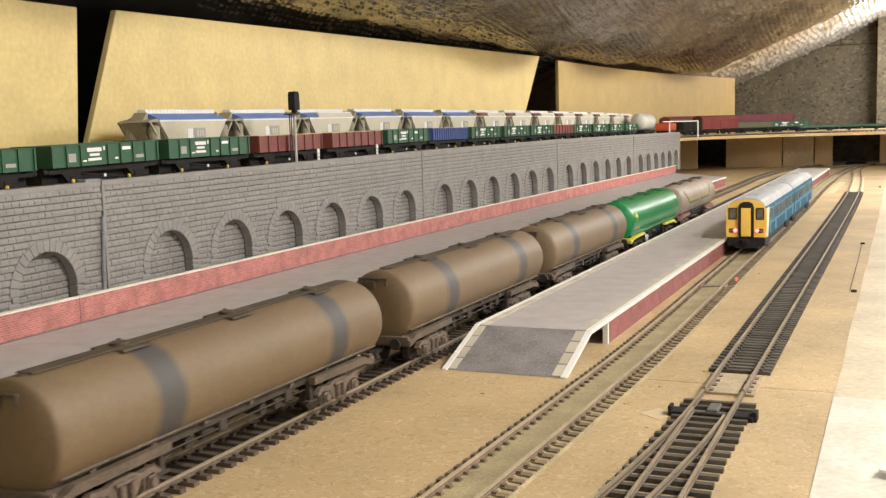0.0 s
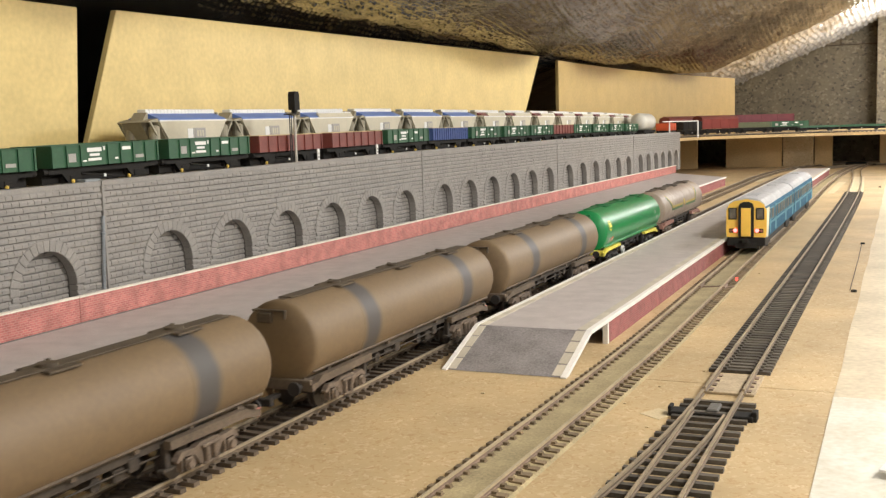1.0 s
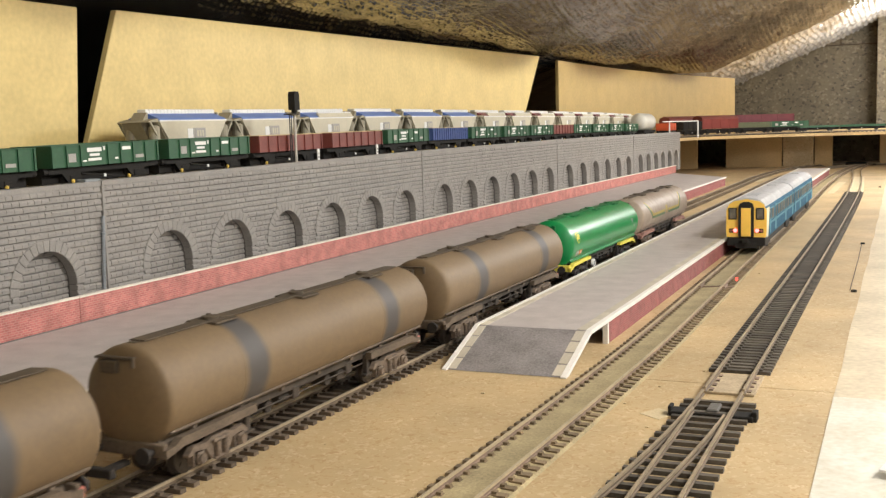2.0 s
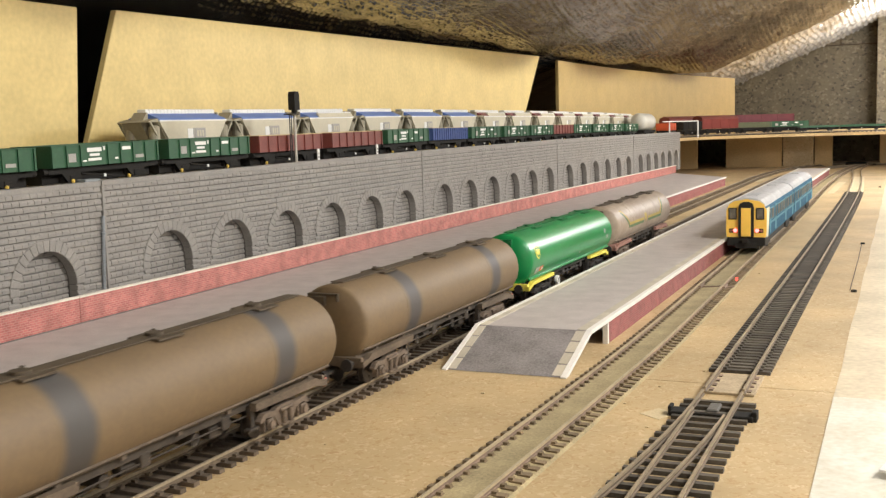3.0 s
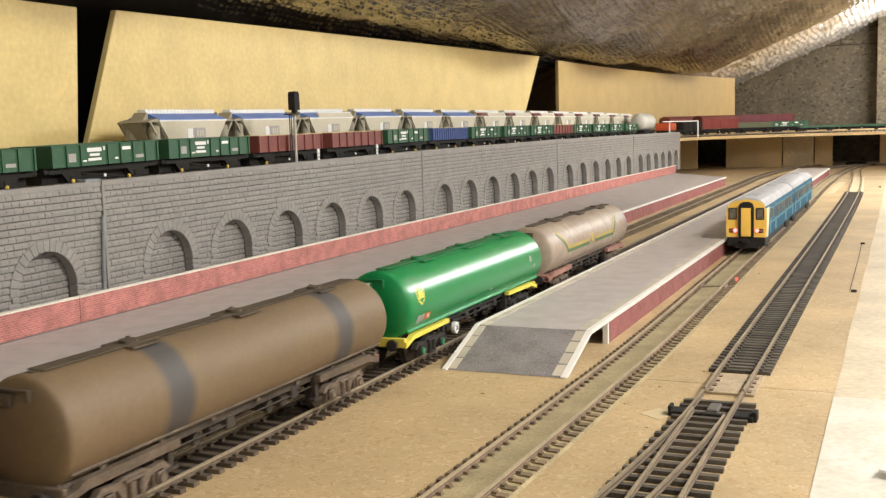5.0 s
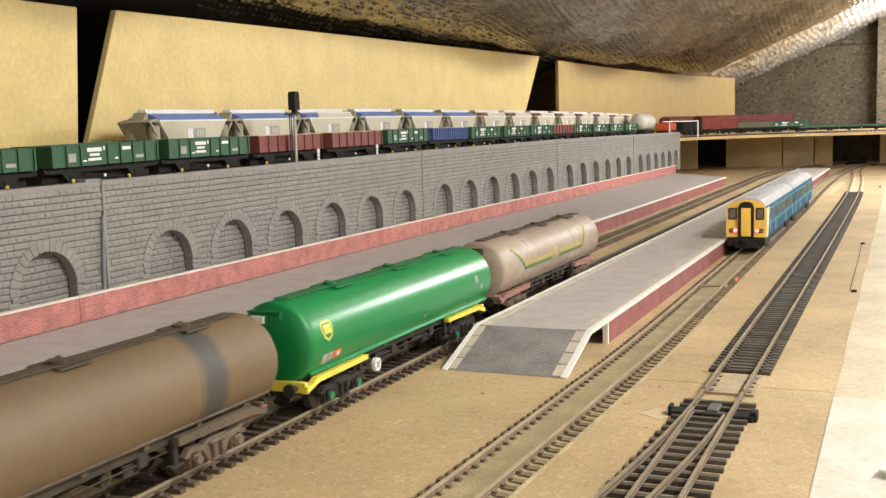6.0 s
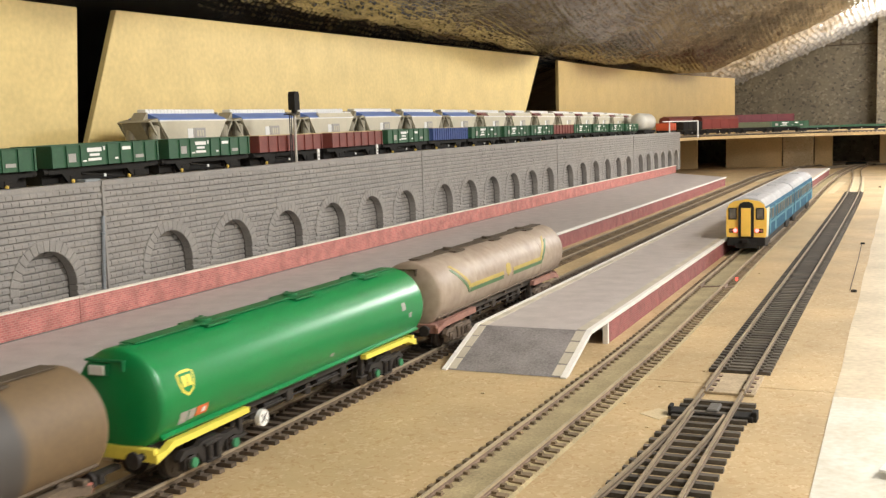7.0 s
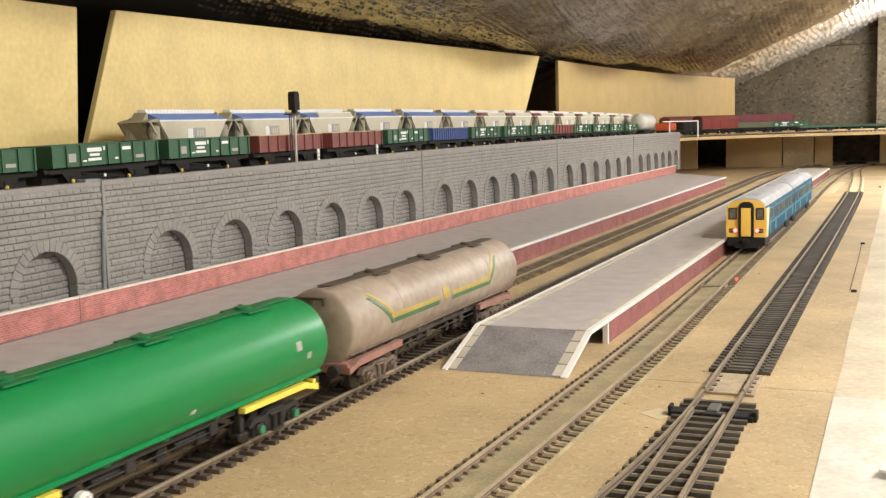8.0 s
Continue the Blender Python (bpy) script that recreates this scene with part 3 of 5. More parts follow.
def wall_panel(k):
    y0, y1, ta, tb = PANELS[k]
    course, rows = 4.05, 20
    base_a, base_b = ta - 84, tb - 84
    skew = (tb - ta) / (y1 - y0)

    def top(y):
        return ta + skew * (y - y0)

    root = tagged(new("retaining_wall"), "grey moulded stone retaining wall panel with blind arches", "retaining wall", "retaining wall panels", "structure")
    root.empty_display_size = 0.01
    centres = arch_centres(k)
    spring = -62.0
    # backing with round-headed openings cut through
    bm = bmesh.new()
    outline = [(y0, base_a)]
    for c in centres:
        outline.append((c - ARCH_R, base_a + skew * (c - ARCH_R - y0)))
        for i in range(17):
            a = math.pi - math.pi * i / 16
            yy = c + ARCH_R * math.cos(a)
            outline.append((yy, top(yy) + spring + ARCH_R * math.sin(a)))
        outline.append((c + ARCH_R, base_a + skew * (c + ARCH_R - y0)))
    outline += [(y1, base_b), (y1, tb - 3.1), (y0, ta - 3.1)]
    # the shade-darkened grey also colours the arch reveals
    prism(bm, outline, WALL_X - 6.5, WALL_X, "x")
    part("wall_backing", bm, M_SHADED_JOINT, root)
    # coping course
    bm = bmesh.new()
    prism(bm, [(y0, ta - 3.0), (y1, tb - 3.0), (y1, tb), (y0, ta)], WALL_X - 7.5, WALL_X + 1.0, "x")
    part("coping", bm, M_STONE, root)
    # blind back of the arches, in the joint grey darkened for shade
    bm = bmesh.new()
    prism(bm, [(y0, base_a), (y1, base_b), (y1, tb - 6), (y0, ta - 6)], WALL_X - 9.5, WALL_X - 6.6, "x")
    part("blind_wall", bm, M_SHADED_JOINT, root)
    if k:
        bm = bmesh.new()
        prism(bm, [(WALL_X - 0.3, y0 - 1.3), (WALL_X + 1.9, y0 - 1.0), (WALL_X + 1.9, y0 + 1.0), (WALL_X - 0.3, y0 + 1.3)], base_a, ta - 3.2, "z")
        part("joint_strip", bm, M_STONE, root)
    singles, rest = [], []
    near = y1 < 600
    for r in range(rows):
        z = -84 + r * course
        y = y0 + 0.3 - (3.0 if r % 2 else 0.0)
        while y < y1 - 0.5:
            w = random.uniform(4.9, 6.9)
            a, b = max(y, y0 + 0.2), min(y + w, y1 - 0.2)
            y += w
            if b - a < 1.2:
                continue
            zz = z + course
            proud = 1.35 + random.uniform(-0.14, 0.16)
            spans = [(a, b)]
            for c in centres:
                R = ARCH_R + 5.4
                zm = z + course - spring
                half = R if zm < 0 else (math.sqrt(R * R - zm * zm) if zm < R else 0)
                if zm < -2:
                    half = ARCH_R + 4.2
                cut = []
                for u, v in spans:
                    if half <= 0 or v <= c - half or u >= c + half:
                        cut.append((u, v))
                    else:
                        if u < c - half - 0.8:
                            cut.append((u, c - half))
                        if v > c + half + 0.8:
                            cut.append((c + half, v))
                spans = cut
            for u, v in spans:
                lift = top((u + v) / 2)
                vs = stone_verts(u + 0.03, v - 0.03, lift + z + 0.55, lift + zz, WALL_X - 0.4, WALL_X + proud)
                (singles if near and u > 405 and len(singles) < 290 else rest).append(vs)
        # stones on the blind wall inside each arch
        for c in centres:
            zm = z + course / 2 - spring
            half = ARCH_R if zm < 0 else (math.sqrt(ARCH_R ** 2 - zm * zm) if zm < ARCH_R else 0)
            if half < 2:
                continue
            u = c - half - random.uniform(0, 5)
            while u < c + half:
                w = random.uniform(4.9, 6.9)
                a, b = max(u, c - half - 1), min(u + w, c + half + 1)
                if b - a > 1.0:
                    lift = top((a + b) / 2)
                    rest.append(stone_verts(a + 0.03, b - 0.03, lift + z + 0.55, lift + z + course, WALL_X - 7.0, WALL_X - 6.2 + random.uniform(0, 0.35)))
                u += w
    rings = []
    for c in centres:
        zc = top(c) + spring
        n = 17
        for i in range(n):
            a0, a1 = math.pi * i / n, math.pi * (i + 1) / n
            rings.append(wedge(c, zc, ARCH_R - 0.3, ARCH_R + 6.8, a0, a1, WALL_X - 5, WALL_X + 1.9, skew))
        for s in (-1, 1):
            for q in range(6):
                w = 8.0 if q % 2 else 5.0
                ya, yb = sorted((c + s * (ARCH_R - 0.3), c + s * (ARCH_R + w)))
                lift = top(c)
                rings.append(stone_verts(ya, yb, lift + spring - (q + 1) * 3.7 + 0.15, lift + spring - q * 3.7 - 0.15, WALL_X - 5, WALL_X + 1.7))
    if near:
        for vs in singles:
            stones_object("stone", [vs], M_STONE_PIECE, root)
        for vs in rings:
            stones_object("arch_stone", [vs], M_STONE_PIECE, root)
    else:
        stones_object("arch_rings", rings, M_STONE, root, "stuff")
    if rest:
        stones_object("stonework", rest, M_STONE, root, "stuff")


def build_drainpipe():
    root = empty("drainpipe", WALL_X + 2.6, 512, 16, "grey plastic rainwater pipe on the stone wall", "drainpipe")
    bm = bmesh.new()
    rod(bm, (0, 0, 0), (0, 4.5, 62), 1.15, 10)
    part("pipe", bm, M_PIPE, root)
    for z in (12, 30, 50):
        bm = bmesh.new()
        rod(bm, (0, z * 0.0726, z), (0, z * 0.0726 + 0.1, z + 1.6), 1.6, 10)
        part("collar", bm, M_PIPE, root)


M_PIPE = surface("blue_grey_pipe", (0.25, 0.27, 0.29), 0.5, vary=0.15)


# ---- platforms ----
PZ = 15.5


def build_platforms():
    # island platform with ramp
    root = empty("station_platform", 0, 0, 0, "grey tarmac card island platform with white edges and a ramp", "platform")
    x0, x1, y0, y1, yr = -221.0, -154.5, 541.0, 2510.0, 494.0
    top = PZ
    bm = bmesh.new()
    prism(bm, [(y0, top - 1.2), (y1, top - 1.2), (y1, top), (y0, top)], x0, x1, "x")
    part("deck", bm, M_TARMAC, root)
    # the slope takes a darker grey than the level deck
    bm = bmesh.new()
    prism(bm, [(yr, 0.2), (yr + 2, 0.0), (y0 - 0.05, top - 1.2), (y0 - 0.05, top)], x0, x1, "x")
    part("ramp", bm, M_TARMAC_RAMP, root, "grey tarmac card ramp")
    for s, e in ((x0, x0 + 6.5), (x1 - 7.5, x1)):
        y = y0
        me = None
        k = 0
        while y < 1300:
            L = 11.0
            if me is None:
                bm = bmesh.new()
                box(bm, 0, e - s - 2.2, 0.12, L - 0.12, 0, 0.35)
                me = mesh_from("edge_slab", bm, M_SLAB)
            share("edge_slab", me, root, s + (2.0 if s == x0 else 0.2), y, top - 0.05)
            y += L
        bm = bmesh.new()
        box(bm, s + (2.0 if s == x0 else 0.2), e - (0.2 if s == x0 else 2.0), y + 0.1, y1, top - 0.05, top + 0.3)
        part("edge_strip", bm, M_SLAB, root)
        # slabs on the ramp
        slope = math.atan2(top, y0 - yr)
        for q in range(4):
            ya = yr + 1.0 + q * 11.4
            za = top * (ya - yr) / (y0 - yr)
            ob = share("edge_slab", me, root, s + (2.0 if s == x0 else 0.2), ya, za + 0.05)
            ob.matrix_basis = pose(ob.location.x, ob.location.y, ob.location.z, math.degrees(slope), 0, 0)
        w0, w1 = (x0 - 0.7, x0 + 1.9) if s == x0 else (x1 - 1.9, x1 + 0.9)
        bm = bmesh.new()
        prism(bm, [(y0, top - 1.9), (y1, top - 1.9), (y1, top + 0.55), (y0, top + 0.55)], w0, w1, "x")
        prism(bm, [(yr - 1.5, -0.0), (yr + 4, 0.0), (y0, top - 1.9), (y0, top + 0.55), (yr - 1.5, 0.75)], w0, w1, "x")
        part("platform_edge", bm, M_WHITE_EDGE, root, "white painted platform edge")
    bm = bmesh.new()
    box(bm, x1 - 3.4, x1 - 1.0, 583, y1, 0, top - 1.95)
    part("side_wall", bm, M_DARK_RED_PAPER, root, "dark red brick paper side wall")
    bm = bmesh.new()
    box(bm, x0 + 1.0, x0 + 3.4, 560, y1, 0, top - 1.95)
    part("side_wall", bm, M_DARK_RED_PAPER, root, "dark red brick paper side wall")
    bm = bmesh.new()
    box(bm, x1 - 3.8, x1 - 0.7, 580.4, 583, 0, top - 1.95)
    part("end_card", bm, M_WHITE_EDGE, root, "white card end of the side wall")
    bm = bmesh.new()
    box(bm, x0 + 3.5, x1 - 3.9, 620, 622, 0, top - 1.3)
    part("cross_card", bm, M_WHITE_EDGE, root)
    # long side platform below the wall
    root = empty("station_platform", 0, 0, 0, "grey tarmac side platform below the stone wall", "platform")
    xe, xw, yb0, yb1 = -325.0, -470.0, 150.0, 2130.0
    zt = 17.0
    bm = bmesh.new()
    prism(bm, [(xe, yb0), (xe, yb1 - 70), (xe - 4, yb1), (xw, yb1 + 190), (xw, yb0)], zt - 1.5, zt, "z")
    part("deck", bm, M_TARMAC, root)
    bm = bmesh.new()
    box(bm, xe - 1.6, xe + 0.8, yb0, yb1, zt - 1.9, zt + 0.6)
    part("platform_edge", bm, M_WHITE_EDGE, root, "white painted platform edge")
    bm = bmesh.new()
    box(bm, xe - 3.6, xe - 1.0, yb0, yb1 - 4, 0, zt - 1.95)
    part("side_wall", bm, M_DARK_RED_PAPER, root, "dark red brick paper side wall")
    # low red wall at the back of that platform, in lengths of card
    lengths = [(380, 474, -447.0, -449.5), (474.4, 745, -449.5, -456.0), (745.4, 985, -456.0, -460.5), (985.4, 1500, -460.5, -463.5), (1500.4, 2330, -463.5, -464.0)]
    for a, b, xa, xb in lengths:
        root = empty("platform_wall", 0, 0, 0, "low pink-red brick paper wall with cream card coping", "wall", "platform walls")
        bm = bmesh.new()
        prism(bm, [(xa - 2, a), (xa, a), (xb, b), (xb - 2, b)], zt, zt + 15.5, "z")
        part("brick_face", bm, M_RED_PAPER, root)
        bm = bmesh.new()
        prism(bm, [(xa - 2.6, a), (xa + 0.6, a), (xb + 0.6, b), (xb - 2.6, b)], zt + 15.55, zt + 16.7, "z")
        part("coping", bm, M_CREAM, root)
        bm = bmesh.new()
        prism(bm, [(xa + 0.02, a), (xa + 0.5, a), (xb + 0.5, b), (xb + 0.02, b)], zt, zt + 0.7, "z")
        part("skirting", bm, M_SHADED_JOINT, root)


# ---- tank wagons ----
M_BROWN = surface("weathered_brown_tank", (0.172, 0.116, 0.061), 0.6, vary=0.07, coarse=30, fine=500, tint=(0.168, 0.114, 0.064), bump=0.05)
M_BROWN_FRAME = surface("weathered_brown_frame", (0.125, 0.091, 0.062), 0.8, vary=0.25, coarse=90)


def faded_band(name, colour, ground):
    """A sprayed band whose edges fade out unevenly into the paint round it."""
    m, tree, shader = node_material(name)
    n, link = tree.nodes, tree.links
    tc = n.new("ShaderNodeTexCoord")
    sep = n.new("ShaderNodeSeparateXYZ")
    link.new(tc.outputs["Generated"], sep.inputs[0])
    no = n.new("ShaderNodeTexNoise")
    no.inputs["Scale"].default_value = 130
    no.inputs["Detail"].default_value = 5
    link.new(tc.outputs["Object"], no.inputs["Vector"])
    mid = n.new("ShaderNodeMath")
    mid.operation = "SUBTRACT"
    link.new(sep.outputs[1], mid.inputs[0])
    mid.inputs[1].default_value = 0.5
    reach = n.new("ShaderNodeMath")
    reach.operation = "ABSOLUTE"
    link.new(mid.outputs[0], reach.inputs[0])
    wob = n.new("ShaderNodeMath")
    wob.operation = "MULTIPLY_ADD"
    link.new(no.outputs["Fac"], wob.inputs[0])
    wob.inputs[1].default_value = 0.16
    link.new(reach.outputs[0], wob.inputs[2])
    mr = n.new("ShaderNodeMapRange")
    mr.inputs[1].default_value, mr.inputs[2].default_value = 0.34, 0.56
    link.new(wob.outputs[0], mr.inputs[0])
    mix = n.new("ShaderNodeMix")
    mix.data_type = "RGBA"
    mix.inputs[6].default_value = (*colour, 1)
    mix.inputs[7].default_value = (*ground, 1)
    link.new(mr.outputs[0], mix.inputs[0])
    link.new(mix.outputs[2], shader.inputs["Base Color"])
    shader.inputs["Roughness"].default_value = 0.6
    return m


M_BAND = faded_band("dark_grey_tank_band", (0.070, 0.064, 0.062), (0.168, 0.114, 0.061))
M_WALK_BROWN = surface("dark_brown_walkway", (0.085, 0.062, 0.040), 0.7, vary=0.2)
M_GREEN = surface("glossy_green_tank", (0.004, 0.215, 0.058), 0.31, vary=0.05, bump=0.0)
M_GREEN_WALK = surface("green_walkway", (0.004, 0.150, 0.045), 0.45, vary=0.1)
M_YELLOW = surface("bright_yellow_frame", (0.80, 0.68, 0.10), 0.5, vary=0.06)
M_BEIGE = surface("dirty_beige_tank", (0.345, 0.278, 0.215), 0.52, vary=0.12, coarse=18, fine=160, tint=(0.30, 0.22, 0.165), bump=0.05)
M_PINK = surface("faded_red_frame", (0.34, 0.17, 0.13), 0.7, vary=0.25, coarse=70)
M_PINK_PLATE = surface("faded_red_plate", (0.50, 0.16, 0.12), 0.6, vary=0.15)
M_DARK = surface("dirty_underframe", (0.026, 0.021, 0.018), 0.75, vary=0.3, coarse=120)
M_BOGIE_DUST = surface("dusty_bogie", (0.17, 0.125, 0.09), 0.8, vary=0.3, coarse=150)
M_GEAR = surface("dusty_dark_gear", (0.052, 0.039, 0.028), 0.8, vary=0.3, coarse=120)
M_WHEEL = surface("wheel_steel", (0.08, 0.066, 0.055), 0.45, 0.6, vary=0.2)
M_WHITE = surface("white_plastic", (0.82, 0.81, 0.78), 0.5, vary=0.05)
M_GREY_PLATE = surface("grey_plate", (0.38, 0.36, 0.34), 0.5, vary=0.1)
M_ORANGE = surface("orange_label", (0.72, 0.16, 0.05), 0.5, vary=0.08)
M_STRIPE_Y = surface("dull_yellow_stripe", (0.46, 0.34, 0.08), 0.55, vary=0.12)
M_STRIPE_G = surface("dull_green_stripe", (0.07, 0.16, 0.06), 0.5, vary=0.12)
M_RUST = surface("rusty_red", (0.30, 0.09, 0.06), 0.7, vary=0.2)
M_AXLEBOX = surface("green_axlebox", (0.03, 0.20, 0.09), 0.5, vary=0.1)

BARREL_Z, BARREL_R, WHEEL_R = 31.3, 19.0, 6.2


def lathe_y(bm, rings, cz, sides=48):
    """A body of revolution along y: rings of (y, radius)."""
    loops = []
    for y, r in rings:
        loops.append([bm.verts.new(Vector((r * math.sin(2 * math.pi * i / sides), y, cz + r * math.cos(2 * math.pi * i / sides))) * MM) for i in range(sides)])
    for a, b in zip(loops, loops[1:]):
        for i in range(sides):
            j = (i + 1) % sides
            bm.faces.new((a[i], a[j], b[j], b[i]))
    bm.faces.new(loops[0])
    bm.faces.new(loops[-1][::-1])


def patch(bm, outline, r=BARREL_R + 0.12, side=1):
    """A mark wrapped on the barrel: convex outline of (y, angle in degrees above the waist), laid in narrow bands."""
    lo, hi = min(a for _, a in outline), max(a for _, a in outline)
    n = max(1, math.ceil((hi - lo) / 3.0))

    def reach(a):
        ys = []
        for (ya, aa), (yb, ab) in zip(outline, outline[1:] + outline[:1]):
            if min(aa, ab) <= a <= max(aa, ab):
                ys += [ya, yb] if abs(ab - aa) < 1e-9 else [ya + (yb - ya) * (a - aa) / (ab - aa)]
        return min(ys), max(ys)

    rows = []
    for k in range(n + 1):
        a = lo + (hi - lo) * k / n
        y0, y1 = reach(min(hi, max(lo, a)))
        rows.append([bm.verts.new(Vector((side * q * math.cos(radians(a)), y, BARREL_Z + q * math.sin(radians(a)))) * MM) for q, y in ((r - 0.3, y0), (r, y0), (r, y1), (r - 0.3, y1))])
    for u, v in zip(rows, rows[1:]):
        for k in range(3):
            bm.faces.new((u[k], u[k + 1], v[k + 1], v[k]))


def bogie_parts(root, y, mat, accents):
    """One bogie: two side frames, bolster, two wheelsets."""
    for s in (-1, 1):
        bm = bmesh.new()
        x0, x1 = sorted((s * 13.6, s * 16.2))
        side = [(-18.5, 8.6), (-15.5, 11.2), (-8, 10.6), (-5, 11.8), (5, 11.8), (8, 10.6), (15.5, 11.2), (18.5, 8.6), (18.0, 7.6), (14.5, 9.0), (8.5, 8.4), (5.6, 4.4), (4.4, 3.4), (-4.4, 3.4), (-5.6, 4.4), (-8.5, 8.4), (-14.5, 9.0), (-18.0, 7.6)]
        prism(bm, [(y + u, v) for u, v in side], x0, x1, "x")
        x2, x3 = sorted((s * 16.2, s * 17.6))
        for q in (-12.6, 12.6):
            box(bm, x2, x3, y + q - 2.3, y + q + 2.3, 4.2, 8.6, 0.5)
            box(bm, x0, x1, y + q - 3.4, y + q - 2.4, 3.8, 10.4)
            box(bm, x0, x1, y + q + 2.4, y + q + 3.4, 3.8, 10.4)
        for q in (-2.4, 2.4):
            rod(bm, ((x2 + x3) / 2, y + q, 4.2), ((x2 + x3) / 2, y + q, 9.6), 1.2, 8)
        box(bm, x2, x3, y - 5.0, y + 5.0, 9.6, 10.8, 0.3)
        box(bm, x2, x3, y - 4.4, y + 4.4, 3.2, 4.2, 0.3)
        frame_ob = part("bogie_side", bm, mat, root)
        for q in (-12.6, 12.6):
            bm = bmesh.new()
            rod(bm, (s * 17.5, y + q, 6.3), (s * 18.4, y + q, 6.3), 1.9, 10)
            part("axlebox", bm, accents, frame_ob)
    bm = bmesh.new()
    box(bm, -13.6, 13.6, y - 5, y + 5, 6.5, 12.5)
    part("bolster", bm, M_DARK, root)
    for q in (-12.6, 12.6):
        bm = bmesh.new()
        for s in (-1, 1):
            rod(bm, (s * 7.4, 0, 0), (s * 9.8, 0, 0), WHEEL_R, 20)
            rod(bm, (s * 6.9, 0, 0), (s * 7.5, 0, 0), 6.9, 20)
            for k in range(3):
                d = Vector((0, math.cos(k * 2.094), math.sin(k * 2.094)))
                rod(bm, Vector((s * 9.6, 0, 0)) + d * 3.4, Vector((s * 10.1, 0, 0)) + d * 3.4, 0.9, 8)
        rod(bm, (-13, 0, 0), (13, 0, 0), 1.0, 8)
        part("wheelset", bm, M_WHEEL, root).location = (0, (y + q) * MM, WHEEL_R * MM)


def tank_wagon(style, half=103.0):
    """Origin on the rails under the wagon's middle; the leading end faces -y."""
    words = {"brown": "weathered brown bogie tank wagon with two dark bands", "green": "glossy green bogie tank wagon with yellow end frames", "beige": "dirty beige bogie tank wagon with yellow and green stripe"}
    root = empty("tank_wagon", T1_X, 0, 4.5, words[style], "tank wagon", "tank wagons")
    shell = {"brown": M_BROWN, "green": M_GREEN, "beige": M_BEIGE}[style]
    sole = {"brown": M_BROWN_FRAME, "green": M_YELLOW, "beige": M_PINK}[style]
    walkm = {"brown": M_WALK_BROWN, "green": M_GREEN_WALK, "beige": M_WALK_BROWN}[style]
    bog = M_DARK if style == "green" else M_BOGIE_DUST
    f, r = -half, half
    a, b = f + 2.0, r + 8.0
    R = BARREL_R
    bm = bmesh.new()
    rings = [(a - 2.6, 1.2), (a - 2.4, R * 0.35), (a - 1.8, R * 0.60), (a - 0.9, R * 0.79), (a + 0.1, R * 0.90), (a + 0.5, R * 0.94), (a + 1.0, R * 0.97), (a + 1.7, R * 0.99), (a + 2.6, R)]
    rings += [(a + 6.0 + (b - a - 8.5) * k / 10, R) for k in range(11)]
    rings += [(b - 1.8, R), (b - 0.5, R * 0.98), (b + 0.7, R * 0.93), (b + 1.6, R * 0.83), (b + 2.4, R * 0.64), (b + 3.0, R * 0.35), (b + 3.2, 1.2)]
    lathe_y(bm, rings, BARREL_Z, 96)
    barrel = part("barrel", bm, shell, root, smooth=40)
    if style == "brown":
        for y in (-47.0, 70.0):
            bm = bmesh.new()
            lathe_y(bm, [(y - 9.1, R - 0.1), (y - 9.0, R + 0.05), (y + 9.0, R + 0.05), (y + 9.1, R - 0.1)], BARREL_Z, 96)
            part("band", bm, M_BAND, barrel, "dark grey band round the barrel", smooth=40)
    if style == "beige":
        for y in (-52, 8, 68):
            bm = bmesh.new()
            lathe_y(bm, [(y - 1.2, R - 0.3), (y - 0.9, R + 0.12), (y + 0.9, R + 0.12), (y + 1.2, R - 0.3)], BARREL_Z)
            part("seam", bm, shell, barrel, smooth=40)
    # ledge along each side below the barrel, with small tabs
    for s in (-1, 1):
        bm = bmesh.new()
        lo, hi, out = radians(-40.5), radians(-37.8), 1.7 if style == "green" else 0.9
        pts = [(s * q * math.cos(t), BARREL_Z + q * math.sin(t)) for q, t in ((R - 0.4, lo), (R + out, lo), (R + out, hi), (R - 0.4, hi))]
        prism(bm, pts, a + 3.5, b - 2.5, "y")
        for q in range(7):
            y = a + 18 + q * (b - a - 36) / 6
            x0, x1 = sorted((s * 12.4, s * 13.6))
            box(bm, x0 + s * 1.2, x1 + s * 1.2, y - 1.2, y + 1.2, 16.8, 19.2)
        part("ledge", bm, shell if style == "green" else M_BROWN_FRAME, root)
        # dark plate added to stand for the shade under the barrel
        bm = bmesh.new()
        x0, x1 = sorted((s * 11.4, s * 13.0))
        box(bm, x0, x1, f + 46, r - 46, 14.6, 19.4)
        part("underside_shade", bm, M_DARK if style == "green" else M_GEAR, root)
    # walkway along the crown with hatch platforms
    bm = bmesh.new()
    zt = BARREL_Z + R
    box(bm, -3.4, 3.4, a + 7, b - 5, zt + 0.1, zt + 0.6)
    box(bm, -1.5, 1.5, a + 4, b - 4, zt - 0.6, zt + 0.2)
    part("walkway", bm, walkm, root, "narrow walkway along the tank top")
    for y in (-50, 13, 76):
        bm = bmesh.new()
        box(bm, -7.2, 7.2, y - 7, y + 7, zt - 0.5, zt + 0.3)
        rod(bm, (0, y - 1, zt + 0.7), (0, y - 1, zt + 1.7), 3.4, 14)
        rod(bm, (-5, y + 4.5, zt + 0.3), (-5, y + 4.5, zt + 1.4), 0.9, 8)
        part("hatch", bm, walkm, root, "hatch with small platform")
